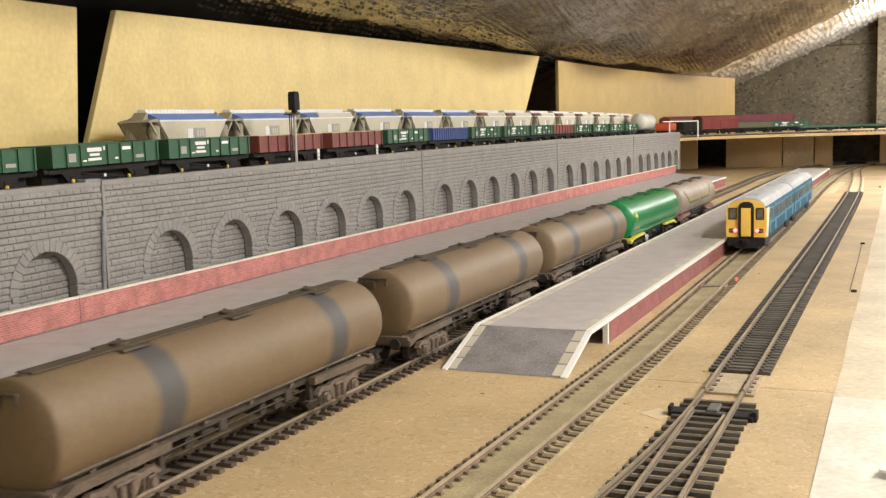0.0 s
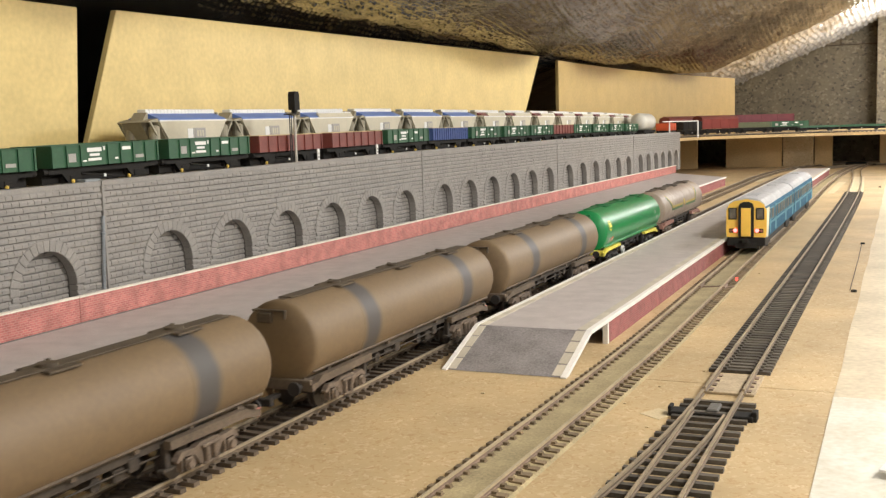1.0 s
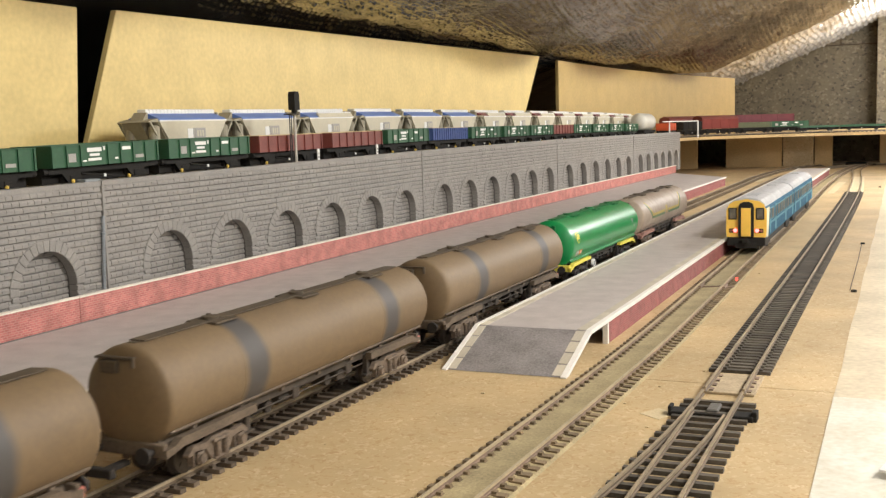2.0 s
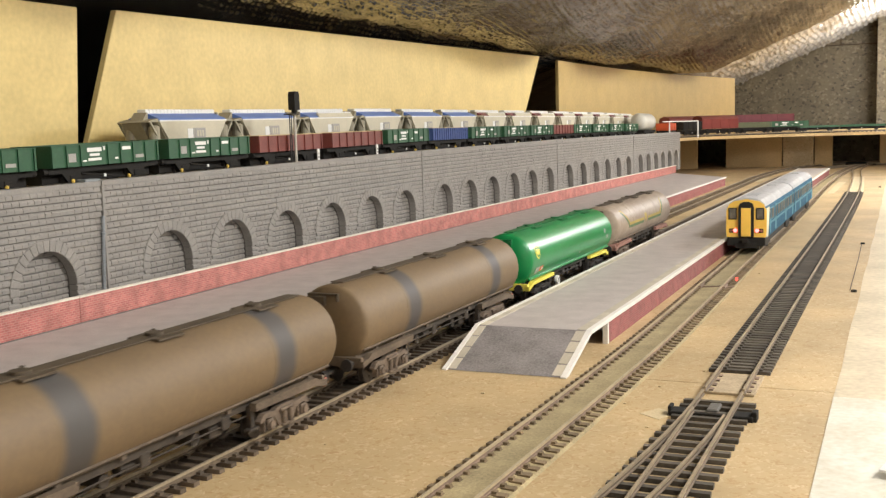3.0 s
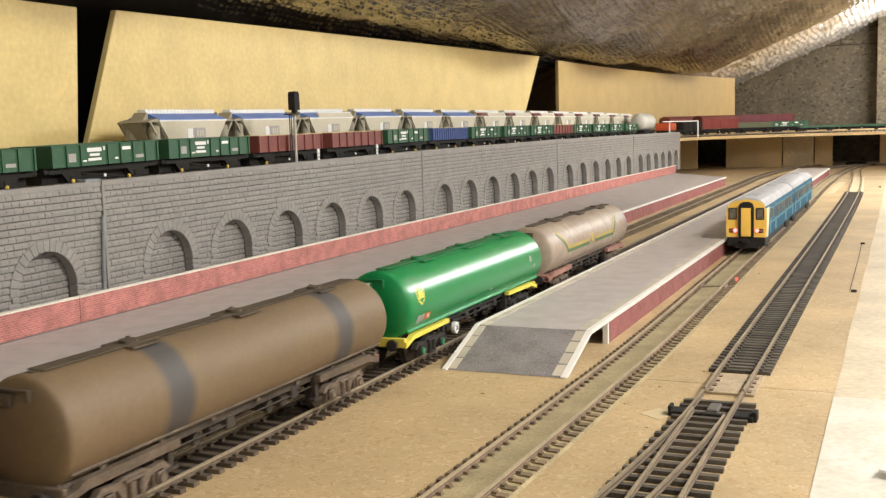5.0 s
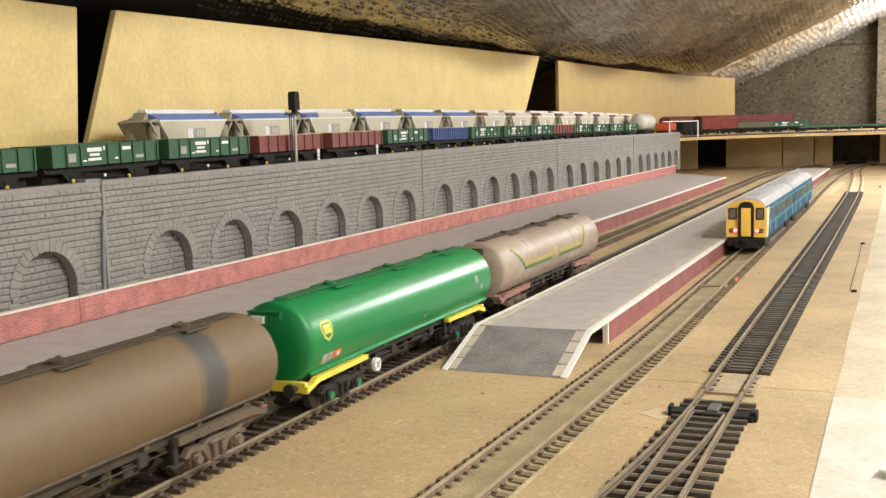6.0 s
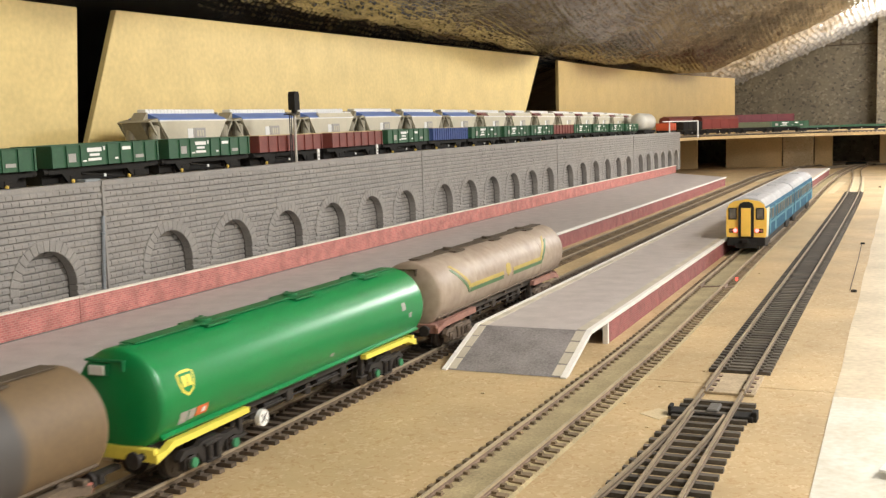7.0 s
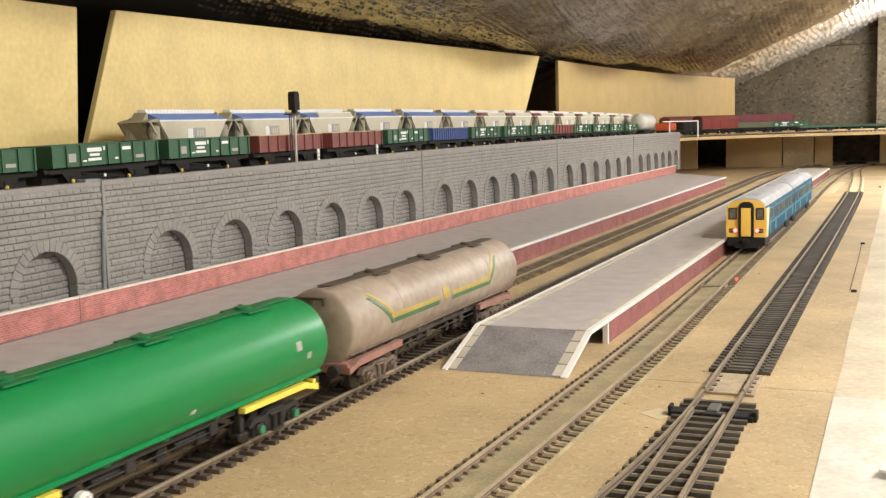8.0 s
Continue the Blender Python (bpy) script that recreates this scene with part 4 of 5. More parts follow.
    # sole bars over the bogies, dropping to the headstock
    for s in (-1, 1):
        for e in (-1, 1):
            bm = bmesh.new()
            x0, x1 = sorted((s * 14.6, s * 17.6))
            end = f if e < 0 else r
            q = -e
            drop = 1.0 if style == "green" else 0.0
            side = [(end, 11.6), (end, 14.6), (end + q * 5, 15.0), (end + q * 9, 17.0), (end + q * 55, 17.4), (end + q * 55, 14.2 + drop), (end + q * 10, 13.6 + drop)]
            prism(bm, side, x0, x1, "x")
            part("solebar", bm, sole, root, "bright yellow sole bar" if style == "green" else "")
    for e in (-1, 1):
        end = f if e < 0 else r
        y0, y1 = sorted((end, end - e * 2.4))
        bm = bmesh.new()
        box(bm, -16.5, 16.5, y0, y1, 11.6, 16.4, 0.3)
        part("headstock", bm, sole, root)
        for s in (-1, 1):
            bm = bmesh.new()
            rod(bm, (s * 11.5, end, 13.6), (s * 11.5, end + e * 4.2, 13.6), 1.3, 10)
            rod(bm, (s * 11.5, end + e * 4.2, 13.6), (s * 11.5, end + e * 5.4, 13.6), 3.0, 14)
            part("buffer", bm, M_DARK, root)
        bm = bmesh.new()
        ya, yb = sorted((end, end + e * 14.5))
        box(bm, -1.6, 1.6, ya, yb, 8.4, 10.0)
        yc, yd = sorted((end + e * 12, end + e * 15))
        box(bm, -6, 6, yc, yd, 7.8, 11.2, 0.4)
        part("coupling", bm, M_DARK, root, "black tension-lock coupling")
        if style == "brown" and e > 0:
            bm = bmesh.new()
            box(bm, 9.5, 17.0, end - 1.0, end + 1.2, 11.4, 15.0, 0.3)
            part("buffer_plate", bm, M_PINK_PLATE, root, "faded red plate by the buffer")
        # saddle under the end of the barrel
        bm = bmesh.new()
        prism(bm, [(-13, 13.5), (13, 13.5), (11, 19), (-11, 19)], min(end - e * 3, end - e * 22), max(end - e * 3, end - e * 22), "y")
        # dark on the green wagon, standing for the shaded gap under the barrel
        part("saddle", bm, sole if style != "green" else M_DARK, root)
        bogie_parts(root, end - e * 32.0, bog, M_AXLEBOX if style == "green" else bog)
    # pipework and gear between the bogies
    bm = bmesh.new()
    box(bm, -3, 3, f + 50, r - 50, 11, 15)
    box(bm, -8.5, 8.5, f + 50, r - 50, 15.1, 17.2)
    for s in (-1, 1):
        for y in (-52, -12, 34, 60):
            x0, x1 = sorted((s * 9.0, s * 13.4))
            box(bm, x0, x1, y - 2.6, y + 2.6, 10.5, 15.6, 0.4)
        for y in (f + 52.5, r - 54.0):
            x0, x1 = sorted((s * 12.6, s * 15.0))
            box(bm, x0, x1, y - 1.0, y + 1.6, 7.0, 16.0, 0.3)
            box(bm, x0, x1 + 0.6, y - 3.2, y + 3.4, 6.0, 7.2, 0.2)
    for y in (-36, 6) if style == "green" else (-30, 18):
        rod(bm, (-9, y, 11), (11, y, 11), 2.6, 10)
        rod(bm, (9, y + 8, 11.5), (9, y + 22, 11.5), 2.2, 10)
    box(bm, 6, 11.5, 26, 34, 8.5, 13, 0.4)
    rod(bm, (10, -44, 9.5), (4, 40, 12.5), 0.6, 6)
    rod(bm, (12.4, f + 52, 12.0), (12.4, r - 52, 12.0), 0.4, 8)
    part("underframe_gear", bm, M_DARK if style == "green" else M_GEAR, root, "brake cylinders and pipes")
    # box with lamp high on the leading end
    bm = bmesh.new()
    box(bm, -8.5, -1.0, a - 3.4, a + 4, zt - 9.5, zt - 5.0, 0.4)
    box(bm, -11, 5.5, a - 2.5, a + 5, zt - 4.6, zt - 3.8)
    rod(bm, (5, a - 1.8, zt - 4.2), (5, a - 1.8, zt - 7.5), 0.8, 6)
    bx = part("end_box", bm, walkm, root, "box bracket on the tank end")
    if style == "green":
        bm = bmesh.new()
        box(bm, -7.9, -1.6, a - 4.2, a - 3.5, zt - 8.8, zt - 5.6)
        part("lamp_face", bm, M_WHITE, bx, "white lamp face")
        # hand wheel
        bm = bmesh.new()
        rod(bm, (16, f + 64, 10.6), (18.0, f + 64, 10.6), 3.3, 20)
        hw = part("hand_wheel", bm, M_WHITE, root, "white brake hand wheel")
        bm = bmesh.new()
        for q in (45, 135):
            d = Vector((0, math.cos(radians(q)), math.sin(radians(q))))
            c = Vector((18.1, f + 64, 10.6))
            rod(bm, c - d * 2.2, c + d * 2.2, 0.22, 6)
        part("spoke", bm, M_DARK, hw)
        # shield badge and plates
        y = f + 17.0
        bm = bmesh.new()
        patch(bm, [(y - 4.6, 27), (y - 2.2, 28.5), (y + 2.2, 28.5), (y + 4.6, 27), (y + 4.6, 16), (y + 3.2, 6), (y, 0), (y - 3.2, 6), (y - 4.6, 16)])
        badge = part("badge", bm, M_YELLOW, barrel, "plain yellow shield badge")
        bm = bmesh.new()
        patch(bm, [(y - 3.7, 25.4), (y + 3.7, 25.4), (y + 3.7, 16), (y + 2.4, 8), (y, 3), (y - 2.4, 8), (y - 3.7, 16)], BARREL_R + 0.22)
        part("shield", bm, M_GREEN, badge)
        bm = bmesh.new()
        for u, v in ((-1.45, 16), (1.45, 16)):
            patch(bm, [(y + u - 1.2, v - 5.5), (y + u + 1.2, v - 5.5), (y + u + 1.2, v + 6.5), (y + u - 1.2, v + 6.5)], BARREL_R + 0.32)
        part("mark", bm, M_YELLOW, badge)
        for y0, y1, a0, a1, m, n in ((13.0, 17.5, -31, -16, M_GREY_PLATE, "plate"), (18.2, 21.5, -29, -16, M_GREY_PLATE, "plate"), (22.3, 29, -28, -16, M_ORANGE, "label_plate"), (118, 121, -24, -19, M_GREY_PLATE, "plate"), (188, 192, 2, 14, M_GREY_PLATE, "plate"), (196, 199, -12, -4, M_GREY_PLATE, "plate")):
            bm = bmesh.new()
            patch(bm, [(f + y0, a0), (f + y1, a0), (f + y1, a1), (f + y0, a1)])
            part(n, bm, m, barrel)
        bm = bmesh.new()
        patch(bm, [(f + 25.5, -25), (f + 27.5, -25), (f + 27.5, -19), (f + 25.5, -19)], BARREL_R + 0.25)
        part("mark", bm, M_WHITE, barrel)
    if style == "beige":
        for m, off, n in ((M_STRIPE_G, 0.0, "stripe"), (M_STRIPE_Y, 7.5, "stripe")):
            for s in (-1, 1):
                w = 7.0
                lo = -10 + off
                spine = [(9 + 6 * k, lo) for k in range(10)] + [(63 + 2.4 * k - off * 0.25, lo + 3.5 + 5.6 * k) for k in range(1, 9)]
                bm = bmesh.new()
                for (ya, aa), (yb, ab) in zip(spine, spine[1:]):
                    if ab > aa:
                        patch(bm, [(s * ya, aa), (s * (ya + 3.2), aa), (s * (yb + 3.2), ab), (s * yb, ab)], BARREL_R + 0.22)
                    else:
                        patch(bm, [(s * ya, aa), (s * yb, ab), (s * yb, ab + w), (s * ya, aa + w)], BARREL_R + 0.22)
                part(n, bm, m, barrel, "yellow and green swept stripe")
        bm = bmesh.new()
        patch(bm, [(-4, 14), (0, 17), (4, 14), (4, 0), (0, -9), (-4, 0)], BARREL_R + 0.2)
        part("badge", bm, M_STRIPE_Y, barrel, "worn yellow shield badge")
    return root


# ---- diesel railcar ----
M_DMU_BLUE = surface("rail_blue_paint", (0.026, 0.125, 0.225), 0.65, vary=0.1, spec=0.15)
M_DMU_LIGHT = surface("pale_blue_stripe", (0.13, 0.32, 0.42), 0.6, vary=0.08, spec=0.15)
M_DMU_YELLOW = surface("warning_yellow_paint", (0.84, 0.52, 0.09), 0.45, vary=0.05)
M_DMU_ROOF = surface("light_grey_roof", (0.52, 0.52, 0.54), 0.7, vary=0.16, coarse=120, spec=0.2)
M_DMU_WHITE = surface("cream_corner_panel", (0.78, 0.74, 0.58), 0.5, vary=0.05)
# cab glass coloured paler to stand for light reflected in it
M_CAB_GLASS = surface("reflection_pale_cab_glass", (0.13, 0.115, 0.095), 0.25, vary=0.3, coarse=300)
M_GLASS = surface("dark_window_glass", (0.012, 0.014, 0.016), 0.3, vary=0.05, bump=0, spec=0.15)
M_TAIL = glow("lit_tail_lamp", (1.0, 0.14, 0.13), 4.5)
M_PILOT = glow("lit_pilot_lamp", (1.0, 0.08, 0.06), 3.0)


def railcar_car(leading, y0, group_label):
    """One car, its leading end at y0, origin under it on the rails."""
    L = 259.0
    root = empty("railcar", T3_X - 1.0, y0, 4.5, group_label, "railcar", "railcars")
    w, e, crown, sole = 18.2, 42.5, 50.5, 13.0
    prof = [(-w + 0.8, sole), (w - 0.8, sole), (w, sole + 6), (w, e - 6), (w - 1.2, e), (-w + 1.2, e), (-w, e - 6), (-w, sole + 6)]
    bm = bmesh.new()
    prism(bm, prof, 0.8, L - 1, "y")
    body = part("body", bm, M_DMU_BLUE, root)
    roof = [(w - 1.2, e), (w - 2.6, e + 3.0), (w - 6, e + 5.8), (w - 11, e + 7.4), (0, e + 8.0), (-w + 11, e + 7.4), (-w + 6, e + 5.8), (-w + 2.6, e + 3.0), (-w + 1.2, e)]
    bm = bmesh.new()
    prism(bm, roof, 2.0, L - 1, "y")
    top = part("roof", bm, M_DMU_ROOF, root, "light grey ribbed roof")
    for q in (40, 48, 56, 64, 200, 210):
        bm = bmesh.new()
        box(bm, -5, 5, q, q + 5, e + 7.4, e + 8.7, 0.3)
        part("roof_vent", bm, M_DMU_ROOF, top)
    for s in (-1, 1):
        x0, x1 = sorted((s * (w - 0.3), s * (w + 0.25)))
        ys = [36, 88, 113, 138, 181, 208]
        for q in ys:
            bm = bmesh.new()
            box(bm, x0, x1, q, q + 22, 27.4, 39.0, 0.15)
            fr = part("window", bm, M_DMU_LIGHT, body, "pale window surround")
            bm = bmesh.new()
            xa, xb = sorted((s * (w + 0.2), s * (w + 0.45)))
            box(bm, xa, xb, q + 1.6, q + 10.4, 28.4, 38.0)
            box(bm, xa, xb, q + 11.6, q + 20.4, 28.4, 38.0)
            part("pane", bm, M_GLASS, fr)
        for q in ((68, 163, 240) if leading else (8, 68, 163, 240)):
            bm = bmesh.new()
            box(bm, x0, x1, q, q + 13, 15, 40, 0.15)
            d = part("door", bm, M_DMU_LIGHT, body, "pale blue sliding door")
            bm = bmesh.new()
            xa, xb = sorted((s * (w + 0.2), s * (w + 0.5)))
            box(bm, xa, xb, q + 2, q + 5.8, 28, 38)
            box(bm, xa, xb, q + 7.2, q + 11, 28, 38)
            part("pane", bm, M_GLASS, d)
        bm = bmesh.new()
        box(bm, x0, x1, 0.9, L - 2, 24.2, 26.2)
        part("waist_stripe", bm, M_DMU_LIGHT, body)
        if leading:
            bm = bmesh.new()
            prism(bm, [(0.6, 14), (11, 14), (17, 28), (20, 41), (0.6, 41)], x0, x1 + 0.05 if s > 0 else x1, "x")
            corner = part("corner_panel", bm, M_DMU_WHITE, body, "cream corner panel")
            bm = bmesh.new()
            xa, xb = sorted((s * (w + 0.2), s * (w + 0.5)))
            box(bm, xa, xb, 22, 31, 16, 40)
            cd = part("cab_door", bm, M_DMU_LIGHT, body, "pale blue cab door")
            bm = bmesh.new()
            xa, xb = sorted((s * (w + 0.45), s * (w + 0.7)))
            box(bm, xa, xb, 23.5, 29.5, 29, 38.5)
            part("pane", bm, M_GLASS, cd)
    if leading:
        bm = bmesh.new()
        front = [(-w + 0.6, 14.0), (w - 0.6, 14.0), (w, 20), (w, e - 4), (w - 2.6, e + 2.2), (w - 7, e + 5.2), (0, e + 7.0), (-w + 7, e + 5.2), (-w + 2.6, e + 2.2), (-w, e - 4), (-w, 20)]
        prism(bm, front, -0.8, 0.75, "y")
        face = part("cab_front", bm, M_DMU_YELLOW, root, "warning yellow cab front")
        bm = bmesh.new()
        arch = [(-6.9, 14.4), (6.9, 14.4), (6.9, 42), (5.6, 45.4), (2.5, 47), (-2.5, 47), (-5.6, 45.4), (-6.9, 42)]
        prism(bm, arch, -3.4, -0.85, "y")
        gang = part("gangway", bm, M_BLACK, face, "black gangway surround")
        bm = bmesh.new()
        box(bm, -4.4, 4.4, -4.0, -3.35, 15, 41.5, 0.4)
        part("gangway_door", bm, M_DMU_YELLOW, gang, "yellow gangway door")
        for s in (-1, 1):
            bm = bmesh.new()
            x0, x1 = sorted((s * 8.6, s * 16.2))
            box(bm, x0, x1, -1.3, -0.7, 30.5, 41.5, 0.5)
            cw = part("cab_window", bm, M_BLACK, face, "black window surround")
            bm = bmesh.new()
            box(bm, x0 + 0.8, x1 - 0.8, -1.6, -1.25, 31.4, 40.6, 0.2)
            part("pane", bm, M_CAB_GLASS, cw)
            bm = bmesh.new()
            x0, x1 = sorted((s * 8.0, s * 15.4))
            box(bm, x0, x1, -1.5, -0.75, 18.2, 22.0, 0.3)
            cl = part("lamp_cluster", bm, M_BLACK, face, "black lamp cluster")
            bm = bmesh.new()
            rod(bm, (s * 9.8, -1.2, 20.3), (s * 9.8, -1.9, 20.3), 1.9, 14)
            part("tail_lamp", bm, M_TAIL, cl, "lit red tail lamp")
            bm = bmesh.new()
            rod(bm, (s * 13.6, -1.2, 20.1), (s * 13.6, -1.8, 20.1), 1.3, 12)
            part("headlamp", bm, M_RUST, cl)
        bm = bmesh.new()
        box(bm, -17.2, 17.2, -2.0, 0.7, 6.0, 13.9, 0.5)
        box(bm, -10, 10, -4.4, -2.0, 4.0, 9.0, 0.5)
        box(bm, -3, 3, -8, -2.1, 8.5, 13.5, 0.5)
        part("buffer_beam", bm, M_BLACK, root, "black buffer beam and coupler")
    else:
        bm = bmesh.new()
        box(bm, -7, 7, -3.0, 0.7, 15, 46, 0.5)
        part("gangway", bm, M_BLACK, root)
    bm = bmesh.new()
    box(bm, -14, 14, 62, 197, 4.5, 12.9, 0.5)
    part("underframe", bm, M_DARK, root)
    for q in (36, 222):
        bm = bmesh.new()
        for s in (-1, 1):
            x0, x1 = sorted((s * 12.4, s * 15.2))
            prism(bm, [(q - 22, 9), (q - 18, 11), (q + 18, 11), (q + 22, 9), (q + 20, 4.5), (q + 8, 4.5), (q + 4, 3.4), (q - 4, 3.4), (q - 8, 4.5), (q - 20, 4.5)], x0, x1, "x")
            box(bm, x0, x1, q - 3, q + 3, 2.4, 8)
        bg = part("bogie", bm, M_DARK, root)
        for d in (-17, 17):
            bm = bmesh.new()
            for s in (-1, 1):
                rod(bm, (s * 7.4, q + d, 5.6), (s * 9.8, q + d, 5.6), 5.6, 16)
            rod(bm, (-11, q + d, 5.6), (11, q + d, 5.6), 1, 8)
            part("wheelset", bm, M_WHEEL, bg)
    return root


# ---- wagons on the upper deck ----
M_OPEN_GREEN = surface("dark_green_wagon", (0.024, 0.095, 0.043), 0.5, vary=0.12, coarse=60)
M_OPEN_RED = surface("maroon_wagon", (0.19, 0.045, 0.035), 0.55, vary=0.15, coarse=60)
M_OPEN_BLUE = surface("blue_wagon", (0.045, 0.085, 0.26), 0.5, vary=0.12)
M_LOAD = surface("pale_load", (0.66, 0.52, 0.30), 0.9, vary=0.2, fine=1200)
M_HOPPER = surface("cream_grey_hopper", (0.60, 0.55, 0.42), 0.5, vary=0.08, coarse=50)
M_HOPPER_END = surface("grey_hopper_end", (0.36, 0.325, 0.24), 0.55, vary=0.12)
M_HOPPER_BLUE = surface("blue_hopper_band", (0.15, 0.25, 0.60), 0.45, vary=0.06)
M_HOPPER_MAROON = surface("maroon_hopper_band", (0.26, 0.08, 0.09), 0.45, vary=0.08)
M_TANK_CREAM = surface("cream_tank", (0.56, 0.54, 0.48), 0.4, vary=0.1)
M_VAN_RED = surface("maroon_van", (0.21, 0.036, 0.03), 0.5, vary=0.1)
M_ORANGE_RED = surface("orange_red_wagon", (0.62, 0.10, 0.03), 0.5, vary=0.08)


def running_gear(root, half):
    bm = bmesh.new()
    for s in (-1, 1):
        x0, x1 = sorted((s * 11.0, s * 13.0))
        box(bm, x0, x1, -half, half, 9.8, 13.0)
        for q in (-half * 0.6, half * 0.6):
            prism(bm, [(q - 9, 9.8), (q - 4, 4.2), (q + 4, 4.2), (q + 9, 9.8)], x0, x1, "x")
            box(bm, min(x0, x1) - 0.6, max(x0, x1) + 0.6, q - 2.6, q + 2.6, 4.6, 8.6, 0.4)
        rod(bm, (s * 13.4, -half * 0.45, 9), (s * 13.4, half * 0.35, 4.4), 0.6, 6)
    box(bm, -7, 7, -half, half, 3.5, 12.8)
    part("underframe", bm, M_BLACK, root)
    for q in (-half * 0.6, half * 0.6):
        bm = bmesh.new()
        for s in (-1, 1):
            rod(bm, (s * 7.4, q, 6.2), (s * 9.8, q, 6.2), 6.2, 16)
        rod(bm, (-11, q, 6.2), (11, q, 6.2), 1, 8)
        part("wheelset", bm, M_WHEEL, root)
    for e in (-1, 1):
        bm = bmesh.new()
        for s in (-1, 1):
            rod(bm, (s * 11, e * half, 11.5), (s * 11, e * (half + 3.4), 11.5), 2.0, 10)
        part("buffers", bm, M_BLACK, root)
    bm = bmesh.new()
    rod(bm, (13.2, -2, 6.5), (14.4, -2, 6.5), 1.1, 10)
    part("brake_lever", bm, M_WHITE, root, "small white lever end")


def open_wagon(mat, words, half=50.5, marks=True, ribs=8):
    root = empty("open_wagon", 0, 0, 0, words, "wagon", "open wagons on the upper deck")
    z0, z1, w = 13.6, 27.0, 16.0
    bm = bmesh.new()
    box(bm, -w, w, -half, half, z0, z0 + 1.2)
    for s in (-1, 1):
        x0, x1 = sorted((s * (w - 1.0), s * w))
        box(bm, x0, x1, -half, half, z0 + 1.2, z1)
        y0, y1 = sorted((s * half, s * (half - 1)))
        box(bm, -w + 1, w - 1, y0, y1, z0 + 1.2, z1)
    body = part("body", bm, mat, root)
    for s in (-1, 1):
        for k in range(ribs + 1):
            if marks and k == 3:
                continue
            y = -half + 0.8 + (2 * half - 1.6) * k / ribs
            bm = bmesh.new()
            x0, x1 = sorted((s * w, s * (w + 0.9)))
            box(bm, x0, x1, y - 0.7, y + 0.7, z0, z1 - 0.2)
            part("rib", bm, mat, body)
    bm = bmesh.new()
    for s in (-1, 1):
        x0, x1 = sorted((s * (w - 1.2), s * (w + 0.8)))
        box(bm, x0, x1, -half - 0.3, half + 0.3, z1, z1 + 0.5)
        y0, y1 = sorted((s * (half - 1), s * (half + 0.3)))
        box(bm, -w, w, y0, y1, z1 + 0.02, z1 + 0.5)
    part("top_rail", bm, mat if marks else M_LOAD, body, "" if marks else "pale dusty top edge")
    bm = bmesh.new()
    box(bm, -w + 1.1, w - 1.1, -half + 1.1, half - 1.1, z0 + 1.3, z1 - 2.5)
    part("load", bm, M_LOAD, root, "pale stone load")
    if marks:
        for y, a, b, n in ((-12.5, 22.4, 25.0, 13), (-12.5, 19.6, 21.3, 9), (-12.5, 16.6, 18.4, 12), (18, 22.4, 24.6, 8.5), (-33, 16.6, 22.0, 7), (31, 16.4, 18.6, 8), (-22.5, 16.4, 17.4, 5), (-3.4, 23.0, 25.6, 1.6), (8, 16.6, 18.0, 3)):
            bm = bmesh.new()
            box(bm, w + 0.05, w + 0.35, y - n / 2, y + n / 2, a, b)
            part("lettering_bar", bm, M_WHITE if abs(y) < 25 else M_GREY_PLATE, body)
    running_gear(root, half)
    return root


